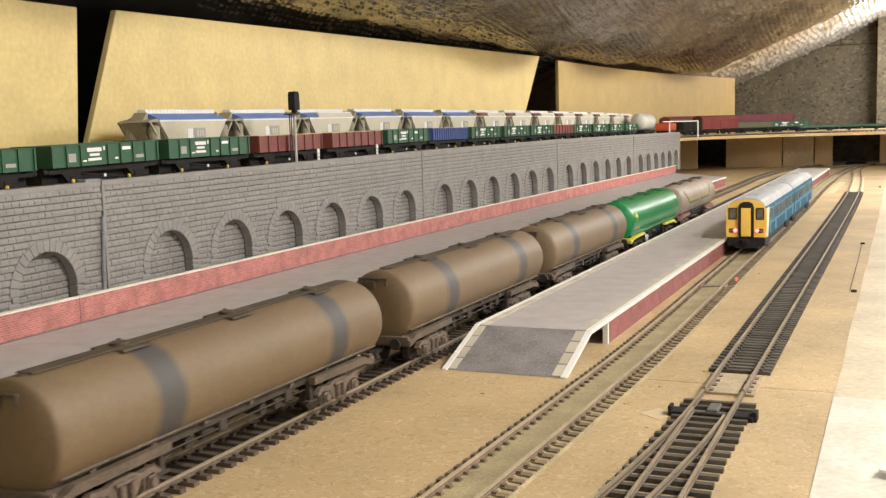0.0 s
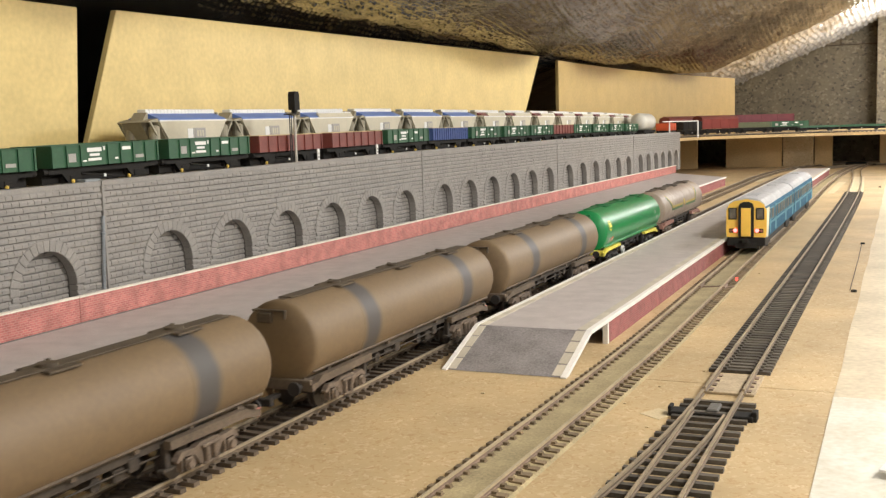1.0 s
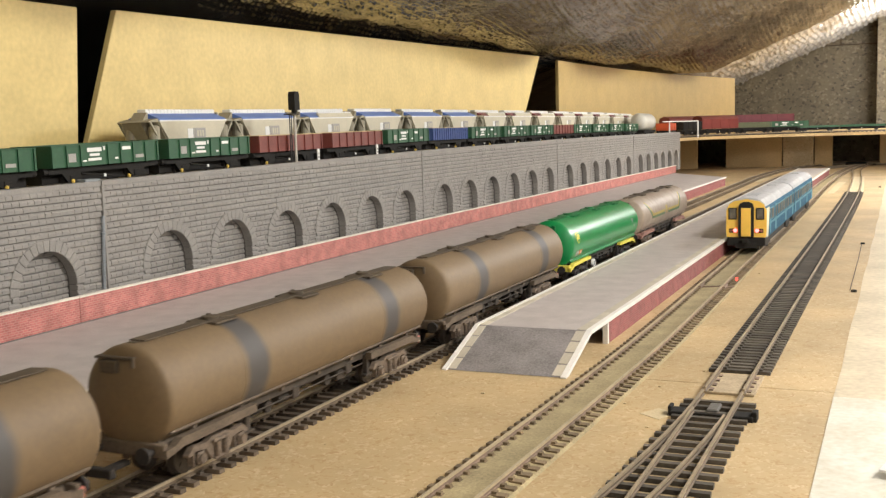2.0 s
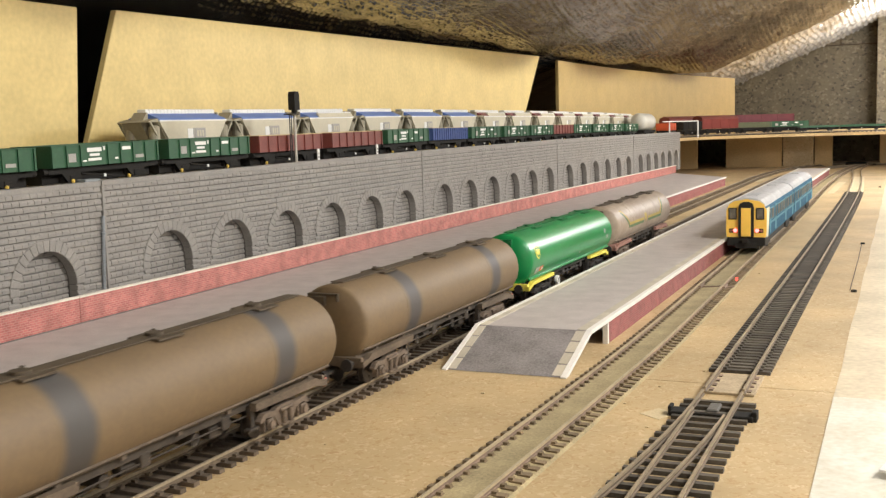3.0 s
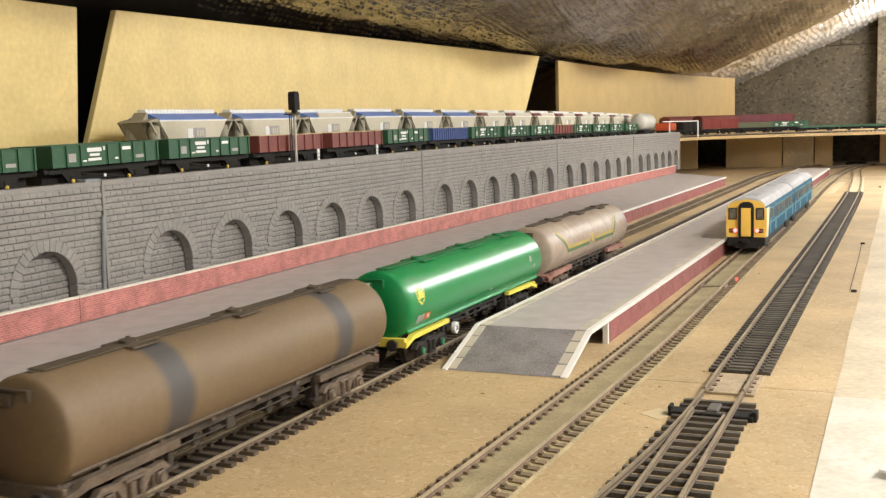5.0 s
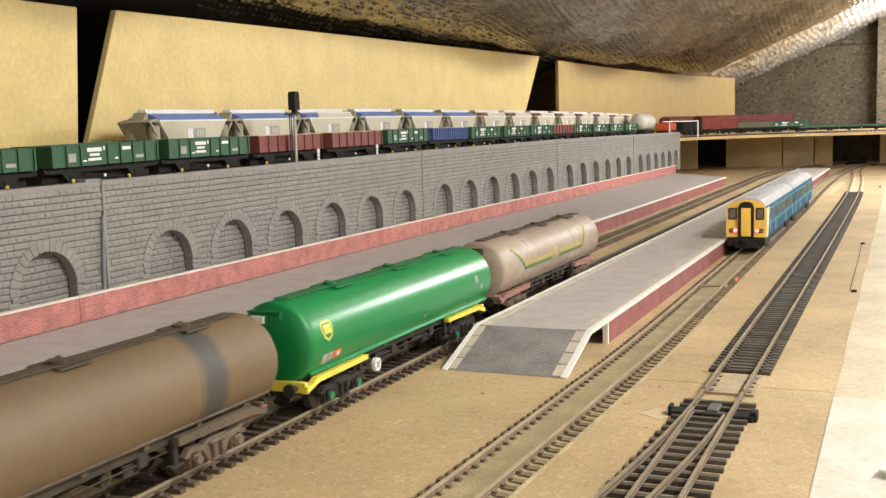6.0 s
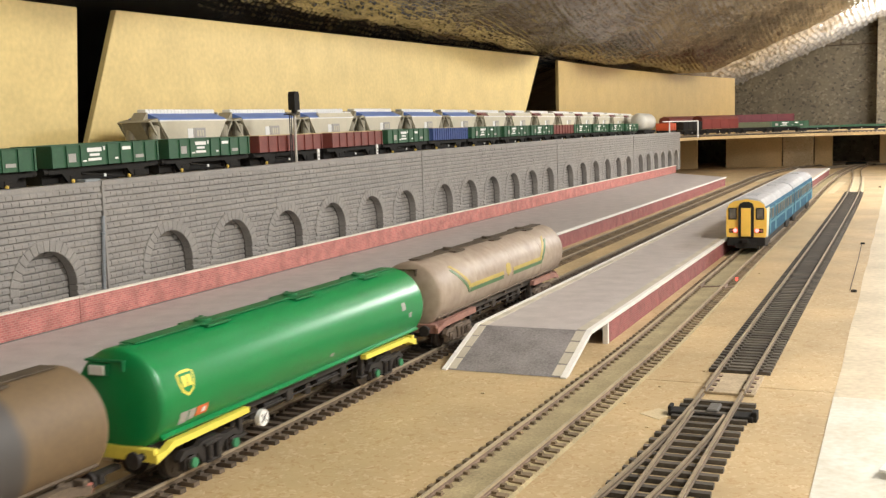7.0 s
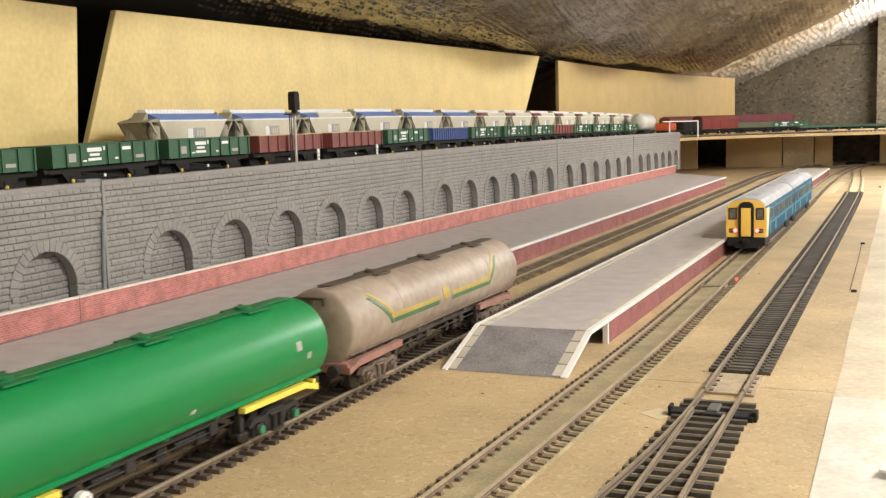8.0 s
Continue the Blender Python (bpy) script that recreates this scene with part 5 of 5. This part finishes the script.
def hopper_wagon(band, words, half=56.0, lid=False):
    root = empty("hopper_wagon", 0, 0, 0, words, "hopper wagon", "hopper wagons on the upper deck")
    w, z0, z1, z2 = 16.5, 18.0, 41.0, 47.0
    bm = bmesh.new()
    prism(bm, [(-27, z0), (27, z0), (44, z1), (-44, z1)], -w, w, "x")
    body = part("body", bm, M_HOPPER, root)
    bm = bmesh.new()
    prism(bm, [(-w, z1 + 1.2), (w, z1 + 1.2), (w - 1.5, z1 + 2.6), (4.5, z2 + 0.5), (-4.5, z2 + 0.5), (-w + 1.5, z1 + 2.6)], -43.5, 43.5, "y")
    part("cover", bm, band, body, "sloped coloured top band")
    bm = bmesh.new()
    for k in range(20):
        y = -45 + 4.5 * k
        box(bm, -4.4, 4.4, y, y + 3.6, z2 + 0.5, z2 + 4.0, 0.5)
    box(bm, -4.0, 4.0, -45, 45, z2 + 0.4, z2 + 3.2)
    part("rim", bm, M_WHITE, body, "white toothed top rim")
    bm = bmesh.new()
    box(bm, -w - 0.5, w + 0.5, -44, 44, z1, z1 + 1.2)
    part("eave_strip", bm, M_WHITE, body, "white eave strip")
    if lid:
        bm = bmesh.new()
        prism(bm, [(w - 0.4, z1 + 1.3), (w + 0.6, z1 + 1.3), (w - 1.6, z1 + 5.2), (w - 3.4, z1 + 5.2)], -26, 43, "y")
        front = part("side_lid", bm, M_HOPPER, body, "cream lid along the side")
        bm = bmesh.new()
        box(bm, w - 3.6, w - 1.2, -25, 42, z1 + 5.25, z1 + 6.4, 0.2)
        part("lid_rim", bm, M_WHITE, front)
    for e in (-1, 1):
        bm = bmesh.new()
        prism(bm, [(e * 44.1, z1 - 0.3), (e * half, z1 - 0.3), (e * 54, z1 + 0.8), (e * 44.1, z1 + 2.4)], -w + 1, w - 1, "x")
        prism(bm, [(e * 45.2, z1 + 2.0), (e * 52, z1 + 1.0), (e * 46, z2 + 1.4), (e * 45.2, z2 + 1.4)], -6.5, 6.5, "x")
        prism(bm, [(e * (half - 1), z1 - 0.4), (e * (half - 3), z1 - 0.4), (e * 36, z0), (e * 38, z0)], -w + 0.5, -w + 2, "x")
        prism(bm, [(e * (half - 1), z1 - 0.4), (e * (half - 3), z1 - 0.4), (e * 36, z0), (e * 38, z0)], w - 2, w - 0.5, "x")
        prism(bm, [(e * 44, z1 - 0.4), (e * 42, z1 - 0.4), (e * 26, z0), (e * 28, z0)], -w + 2.1, w - 2.1, "x")
        prism(bm, [(e * 44.2, z1 - 0.5), (e * (half - 3.2), z1 - 0.5), (e * 38.5, z0 + 1), (e * 28.5, z0 + 1)], -w + 2.2, 5.0, "x")
        part("end_frame", bm, M_HOPPER_END, root, "grey sloping hopper end")
        bm = bmesh.new()
        for x in (-7.5, 7.5):
            rod(bm, (x * 1.55, e * 45, 26), (x * 1.55, e * 45, 37), 4.4, 14)
            rod(bm, (x * 1.55, e * 45, 37), (x * 1.55, e * 45, 38.4), 4.4, 14, 2.5)
        part("air_cylinder", bm, M_HOPPER_END, root)
    for y, a, b, n, m in ((-6, 27, 35, 7, M_WHITE), (-1.5, 26, 35.5, 1.5, M_GREY_PLATE), (7, 26, 35.5, 14, M_GREY_PLATE), (-20, 23, 25.5, 8, M_GREY_PLATE), (-10, 23, 24.6, 5, M_GREY_PLATE)):
        bm = bmesh.new()
        box(bm, w + 0.02, w + 0.3, y - n / 2, y + n / 2, a, b)
        part("lettering_bar", bm, m, body)
    bm = bmesh.new()
    for x in (3.5, 7, 10.5):
        box(bm, w + 0.31, w + 0.45, x - 1.1, x + 1.1, 28.5, 33.5)
    part("lettering_bar", bm, M_HOPPER, body)
    bm = bmesh.new()
    box(bm, -w + 1, w - 1, -half + 2, half - 2, 13.0, 15.4)
    box(bm, -10, 10, -26, 26, 15.4, 18)
    part("floor_frame", bm, M_HOPPER_END, root)
    running_gear(root, half - 3)
    return root


def stand(ob, x, y, turn=0.0):
    """Where a wagon stands on the rails of the upper deck."""
    return pose(x * MM, y * MM, (deck_z(y) + 4.5) * MM, math.degrees(math.atan2(deck_z(y + 40) - deck_z(y - 40), 80)) if abs(turn) < 1 else 0, 0, turn)


ROW_1, ROW_2 = -497.5, -551.0


def sweep_path(x):
    """Upper track: straight beside the wall, then a quarter turn across the far end."""
    cx, cy = -60, 2370
    R = cx - x
    pts = [(x, 200), (x, 1000), (x, 2000), (x, cy)]
    pts += [(cx - R * math.cos(a), cy + R * math.sin(a)) for a in (0.26, 0.52, 0.78, 1.05, 1.31)]
    return smooth_path(pts + [(cx, cy + R), (200, cy + R), (600, cy + R)])


def on_bearing(path, ratio):
    """The place on a path that lies on a bearing x / y from the near end, and its heading."""
    spots = [q for q in along(path, 4.0) if q[1] > 2050]
    x, y, h = min(spots, key=lambda q: abs(q[0] / q[1] - ratio))
    return x, y, math.degrees(h) - 90


def far_tank():
    root = empty("tank_wagon", 0, 0, 0, "pale cream tank wagon on the upper deck", "tank wagon")
    bm = bmesh.new()
    lathe_y(bm, [(-50, 2), (-49, 10), (-45, 15.5), (-40, 17.5), (40, 17.5), (45, 15.5), (49, 10), (50, 2)], 32, 28)
    part("barrel", bm, M_TANK_CREAM, root, smooth=50)
    bm = bmesh.new()
    box(bm, -14, 14, -50, 50, 12.5, 15.6)
    part("frame", bm, M_BLACK, root)
    running_gear(root, 50)
    return root


def box_van(mat, words, half, w, z0, z1, peak, name="box_van", ends=None):
    root = empty(name, 0, 0, 0, words, "wagon", "wagons across the far end")
    bm = bmesh.new()
    box(bm, -w, w, -half, half, z0, z1, 0.3)
    body = part("body", bm, mat, root)
    if peak:
        bm = bmesh.new()
        prism(bm, [(w + 0.5, z1 + 0.05), (w - 3, z1 + peak * 0.6), (0, z1 + peak), (-w + 3, z1 + peak * 0.6), (-w - 0.5, z1 + 0.05)], -half - 0.5, half + 0.5, "y")
        part("roof", bm, ends or mat, root)
    for k in range(5):
        y = -half + 3 + (2 * half - 6) * k / 4
        bm = bmesh.new()
        box(bm, w + 0.02, w + 0.7, y - 0.6, y + 0.6, z0 + 0.5, z1 - 0.5)
        part("rib", bm, mat, body)
    running_gear(root, half)
    return root


def build_upper_wagons():
    for label, x in (("model track along the edge of the upper deck", ROW_1), ("model track at the rear of the upper deck", ROW_2)):
        track(label, sweep_path(x)[::4], 10.0, M_SLEEPER, M_SLEEPER_REST, far=-5000, rise=deck_z)
    g = open_wagon(M_OPEN_GREEN, "dark green open wagon with white lettering on the upper deck")
    mr = open_wagon(M_OPEN_RED, "maroon open wagon with pale top edge on the upper deck", marks=False, ribs=7)
    bl = open_wagon(M_OPEN_BLUE, "blue ribbed open wagon on the upper deck", marks=False, ribs=16)
    row = [(429, g), (543, g), (655, g), (770, mr), (889, mr), (1002, g), (1114, bl), (1227, g), (1340.5, g), (1449, g), (1553, mr), (1658.5, g), (1769, g), (1880, g), (1992, g)]
    used = set()
    for y, ob in row:
        if ob in used:
            copy_thing(ob, stand(ob, ROW_1, y))
        else:
            ob.matrix_basis = stand(ob, ROW_1, y)
            used.add(ob)
    hb = hopper_wagon(M_HOPPER_BLUE, "cream hopper wagon with blue top band on the upper deck")
    hm = hopper_wagon(M_HOPPER_MAROON, "cream hopper wagon with maroon top band on the upper deck", lid=True)
    hl = hopper_wagon(M_HOPPER_BLUE, "cream hopper wagon with blue top and pale side lid", lid=True)
    hl.matrix_basis = stand(hl, ROW_2, 934)
    ys = [707, 820, 1049, 1166, 1281, 1398, 1512, 1632, 1752, 1870, 1987, 2102, 2216]
    for k, y in enumerate(ys):
        src = hb if k < 5 else hm
        if k in (0, 5):
            src.matrix_basis = stand(src, ROW_2, y)
        else:
            copy_thing(src, stand(src, ROW_2, y))
    t = far_tank()
    t.matrix_basis = stand(t, ROW_1, 2160)
    near, far = sweep_path(ROW_1), sweep_path(ROW_2)
    orange = box_van(M_ORANGE_RED, "orange-red low wagon on the upper deck", 34, 15, 14, 30, 0, "low_wagon")
    dark = box_van(M_BLACK, "black container wagon on the upper deck", 44, 15, 14, 33, 0, "container_wagon")
    red = box_van(M_VAN_RED, "maroon covered van with peaked roof on the upper deck", 62, 16, 14, 37, 9, "covered_van", M_OPEN_RED)
    olive = box_van(M_OLIVE, "olive open wagon on the upper deck", 56, 15, 14, 27, 0, "olive_wagon")
    maroon = box_van(M_MAROON, "dark maroon container wagon at the back", 92, 15.5, 14, 46, 0, "container_wagon")
    for ob, path, ratio in ((orange, near, -0.2085), (dark, near, -0.1880), (red, near, -0.1620), (olive, near, -0.1270), (maroon, far, -0.1235)):
        x, y, h = on_bearing(path, ratio)
        ob.matrix_basis = stand(ob, x, y, h)
    for ratio in (-0.168, -0.195):
        x, y, h = on_bearing(far, ratio)
        copy_thing(red, stand(red, x, y, h))
    x, y, h = on_bearing(near, -0.099)
    copy_thing(g, stand(g, x, y, h))
    low = box_van(M_OPEN_GREEN, "low green flat wagon on the upper deck", 52, 14, 9, 14.5, 0, "flat_wagon")
    for k, ratio in enumerate((-0.0725, -0.034, 0.004)):
        x, y, h = on_bearing(near, ratio)
        if k == 0:
            low.matrix_basis = stand(low, x, y, h)
        else:
            copy_thing(low, stand(low, x, y, h))


M_OLIVE = surface("olive_green_wagon", (0.10, 0.11, 0.055), 0.55, vary=0.15)
M_MAROON = surface("maroon_container", (0.16, 0.030, 0.040), 0.5, vary=0.12)
M_PEG = surface("yellow_peg", (0.75, 0.52, 0.10), 0.5, vary=0.1)
M_LENS = surface("dark_signal_lens", (0.03, 0.03, 0.03), 0.2, vary=0.1)
M_POST = surface("grey_signal_post", (0.48, 0.44, 0.38), 0.5, vary=0.1)


def build_signal():
    y, x = 768.0, -476.5
    z = deck_z(y)
    root = empty("railway_signal", x, y, z, "grey colour-light signal post with black hooded head", "signal")
    bm = bmesh.new()
    box(bm, -3, 3, -6, 3, 0, 3.0, 0.4)
    rod(bm, (0, 0, 3), (0, 0, 50), 1.25, 10)
    part("post", bm, M_POST, root)
    bm = bmesh.new()
    for q in (-8.2, -5.6):
        box(bm, -0.3, 0.3, q, q + 0.6, 3, 49)
    for k in range(12):
        box(bm, -0.25, 0.25, -8.0, -5.1, 6 + k * 3.2, 6.5 + k * 3.2)
    part("ladder", bm, M_DARK, root, "dark access ladder")
    bm = bmesh.new()
    box(bm, -4, 4, -10.5, 2.5, 48.4, 49.4)
    for q in (-10.3, 2.1):
        box(bm, 3.6, 4.0, q, q + 0.4, 49.4, 51)
    part("platform", bm, M_DARK, root, "small dark maintenance platform")
    bm = bmesh.new()
    prism(bm, [(-4, 52.5), (4, 52.5), (4, 65.5), (2.6, 68), (-2.6, 68), (-4, 65.5)], -3.2, 3.2, "x")
    rod(bm, (0, 0, 49.4), (0, 0, 52.6), 2.4, 10)
    head = part("head", bm, M_BLACK, root, "black hooded signal head")
    for k in range(3):
        bm = bmesh.new()
        rod(bm, (0, 3.9, 55.5 + k * 4.2), (0, 6.0, 55.5 + k * 4.2), 1.7, 12)
        part("lens", bm, M_LENS, head)


def build_trackside():
    first = None
    for y in (388, 451, 504, 556, 612, 668, 722, 952, 1006, 1061, 1115, 1170, 1225, 1330, 1430, 1540, 1650, 1760):
        z = deck_z(y)
        if first is None:
            first = empty("edge_peg", -476.2, y, z, "small yellow wooden peg at the deck edge", "peg", "edge pegs")
            bm = bmesh.new()
            rod(bm, (0, 0, 0), (0, 0, 9.6), 0.9, 8)
            bmesh.ops.create_uvsphere(bm, u_segments=10, v_segments=6, radius=1.25 * MM, matrix=pose(0, 0, 9.8 * MM))
            part("peg_body", bm, M_PEG, first, smooth=50)
        else:
            copy_thing(first, pose(-476.2 * MM, y * MM, z * MM))
    for k, y in enumerate((803, 916)):
        z = deck_z(y)
        root = empty("marker_post", -475.2, y, z, "white marker post with black marks at the deck edge", "marker post", "marker posts")
        bm = bmesh.new()
        box(bm, -0.5, 0.5, -1.7, 1.7, 0, 18.5, 0.1)
        part("board", bm, M_WHITE, root)
        bm = bmesh.new()
        for a in (10.2, 13.2):
            box(bm, 0.52, 0.7, -0.6, 0.6, a, a + 1.8)
        part("mark_bar", bm, M_BLACK, root)
    bm = bmesh.new()
    box(bm, -478, -470, 508, 522, 95, 101.6, 0.5)
    thing("packing_block", bm, M_PIPE, "small blue-grey packing block behind the wall top", "block")
    # white loading frame by the far wagons
    root = empty("white_frame", 0, 0, DECK_Z, "white square-section portal frame over the upper track", "frame")
    for x, y in ((-474, 2310), (-432, 2420)):
        bm = bmesh.new()
        box(bm, x - 1.2, x + 1.2, y - 1.2, y + 1.2, 0, 37)
        part("leg", bm, M_WHITE, root)
    bm = bmesh.new()
    prism(bm, [(-479, 2260), (-476.4, 2260), (-431, 2421), (-433.6, 2421)], 37.1, 39.2, "z")
    part("beam", bm, M_WHITE, root)
    # scraps on the floor
    for x, y, words in ((-37, 1122, "black screw head in the chipboard"), (-32, 808, "black screw head in the chipboard"), (-40, 2050, "black screw head in the chipboard")):
        bm = bmesh.new()
        rod(bm, (x, y, -1), (x, y, 1.6), 2.0, 12)
        thing("screw", bm, M_BLACK, words, "screw", "floor screws")
    bm = bmesh.new()
    prism(bm, [(-35.2, 812), (-34.6, 812), (-36.0, 1000), (-37.4, 1118), (-38.0, 1118), (-36.6, 1000)], 0.36, 0.45, "z")
    thing("crack", bm, M_DARK, "thin dark crack line in the board", "crack", kind="structure")
    bm = bmesh.new()
    prism(bm, [(-6, 384), (16, 380), (18, 398), (-2, 402)], 3.0, 3.6, "z")
    box(bm, 2, 12, 386, 396, 0.4, 3.0)
    thing("paper_scrap", bm, M_WHITE, "white card scrap on a small block", "scrap")
    for pts, words in (([(-104, 441), (-98, 452), (-90, 446), (-94, 434)], "pale torn patch in the chipboard"), ([(-300, 2250), (-276, 2240), (-270, 2400), (-292, 2410)], "cream card patch on the baseboard"), ([(-120, 1880), (-108, 1875), (-106, 2230), (-120, 2240)], "cream card strip on the baseboard")):
        bm = bmesh.new()
        prism(bm, pts, 0.02, 0.3, "z")
        thing("patch", bm, M_CREAM_PATCH, words, "patch", "floor patches")
    bm = bmesh.new()
    box(bm, -86, -61, 484, 522, 0.02, 1.3, 0.2)
    thing("joint_packing", bm, M_PACKING, "pale card packing under the rail joint", "packing")
    bm = bmesh.new()
    for x in (-84.4, -80.8, -67.0, -63.6):
        for y in (488, 497, 506, 515):
            box(bm, x - 0.9, x + 0.9, y - 1.6 + random.uniform(-1, 1), y + 1.6, 1.32, 1.9)
    thing("rust_chairs", bm, M_RAIL_RUST, "rusty rail chair stubs on the packing", "rail chair", kind="stuff")
    bm = bmesh.new()
    rod(bm, (-119.5, 838, 0.0), (-119.5, 838, 3.6), 0.7, 10)
    thing("indicator_lamp", bm, M_PILOT, "tiny lit red lamp beside the rail", "lamp")
    root = empty("rail_joint", -131, 796, 0, "brown rail joiners and wire stubs at a rail joint", "rail joint")
    for x in (-8.8, 8.8):
        block("joiner", x - 1.4, x + 1.4, -7, 7, 1.7, 3.6, M_RAIL_RUST, root, chamfer=0.3)
    bm = bmesh.new()
    rod(bm, (-8, -2, 2.2), (8, 3, 2.4), 0.7, 6)
    rod(bm, (9.5, -3, 2.6), (15, 4, 2.2), 0.6, 6)
    part("wire", bm, M_RAIL_RUST, root)
    root = empty("point_motor", -118, 3000, 0, "small black point motor by the far tracks", "point motor")
    block("housing", -26, 26, -22, 22, 0, 9, M_BLACK, root, chamfer=1.0)
    block("lever_arm", 26, 48, -3, 3, 2, 5, M_BLACK, root)
    random.seed(5)
    bm = bmesh.new()
    for k in range(60):
        x, y = random.uniform(-150, -120), random.uniform(560, 1700)
        if k % 2:
            x, y = random.uniform(-215, -60), random.uniform(330, 900)
        if -222 < x < -153 and y > 480:
            continue
        r = random.uniform(0.3, 0.9)
        box(bm, x - r, x + r, y - r * 0.7, y + r * 0.7, 0.05, r * 0.8)
    thing("crumbs", bm, M_BOARD_PALE, "loose chips and dust on the baseboard", "debris", kind="stuff")


M_PACKING = surface("dirty_card_packing", (0.47, 0.37, 0.24), 0.8, vary=0.2, coarse=120)


def motions():
    """The tank train rolls towards the near end; everything else stands."""
    lead = [(0.0, 948.5), (1.5, 803.5), (3.0, 658.5), (4.5, 516.0), (6.0, 371.5), (7.0, 273.5), (8.0, 174.5)]
    for ob, offset in TRAIN:
        walk(ob, [(t, pose(T1_X * MM, (y + offset + 103.0) * MM, 4.5 * MM)) for t, y in lead])
        # the wheels roll on the rails
        for axle in [c for c in ob.children if c.name.startswith("wheelset")]:
            at, rows = axle.location.copy(), []
            for k in range(121):
                t = k / 15
                (ta, ya), (tb, yb) = next(q for q in zip(lead, lead[1:]) if t <= q[1][0] + 1e-6)
                run = lead[0][1] - (ya + (yb - ya) * (t - ta) / (tb - ta))
                rows.append((t, Matrix.Translation(at) @ Matrix.Rotation(run / WHEEL_R, 4, "X")))
            walk(axle, rows)


build_loft()
build_roof()
build_deck()
build_backboards()
build_platforms()
build_tracks()
build_drainpipe()
BROWN = tank_wagon("brown")
TRAIN = [(tank_wagon("green"), 0.0), (tank_wagon("beige", 108.0), 239.0), (BROWN, -237.0), (copy_thing(BROWN, Matrix.Identity(4)), -476.5), (copy_thing(BROWN, Matrix.Identity(4)), -722.0)]
railcar_car(True, 1000, "blue two-car diesel railcar, leading car with yellow front")
railcar_car(False, 1263, "blue trailing railcar with light grey roof")
build_upper_wagons()
build_signal()
build_trackside()
for k in range(len(PANELS)):
    wall_panel(k)
motions()
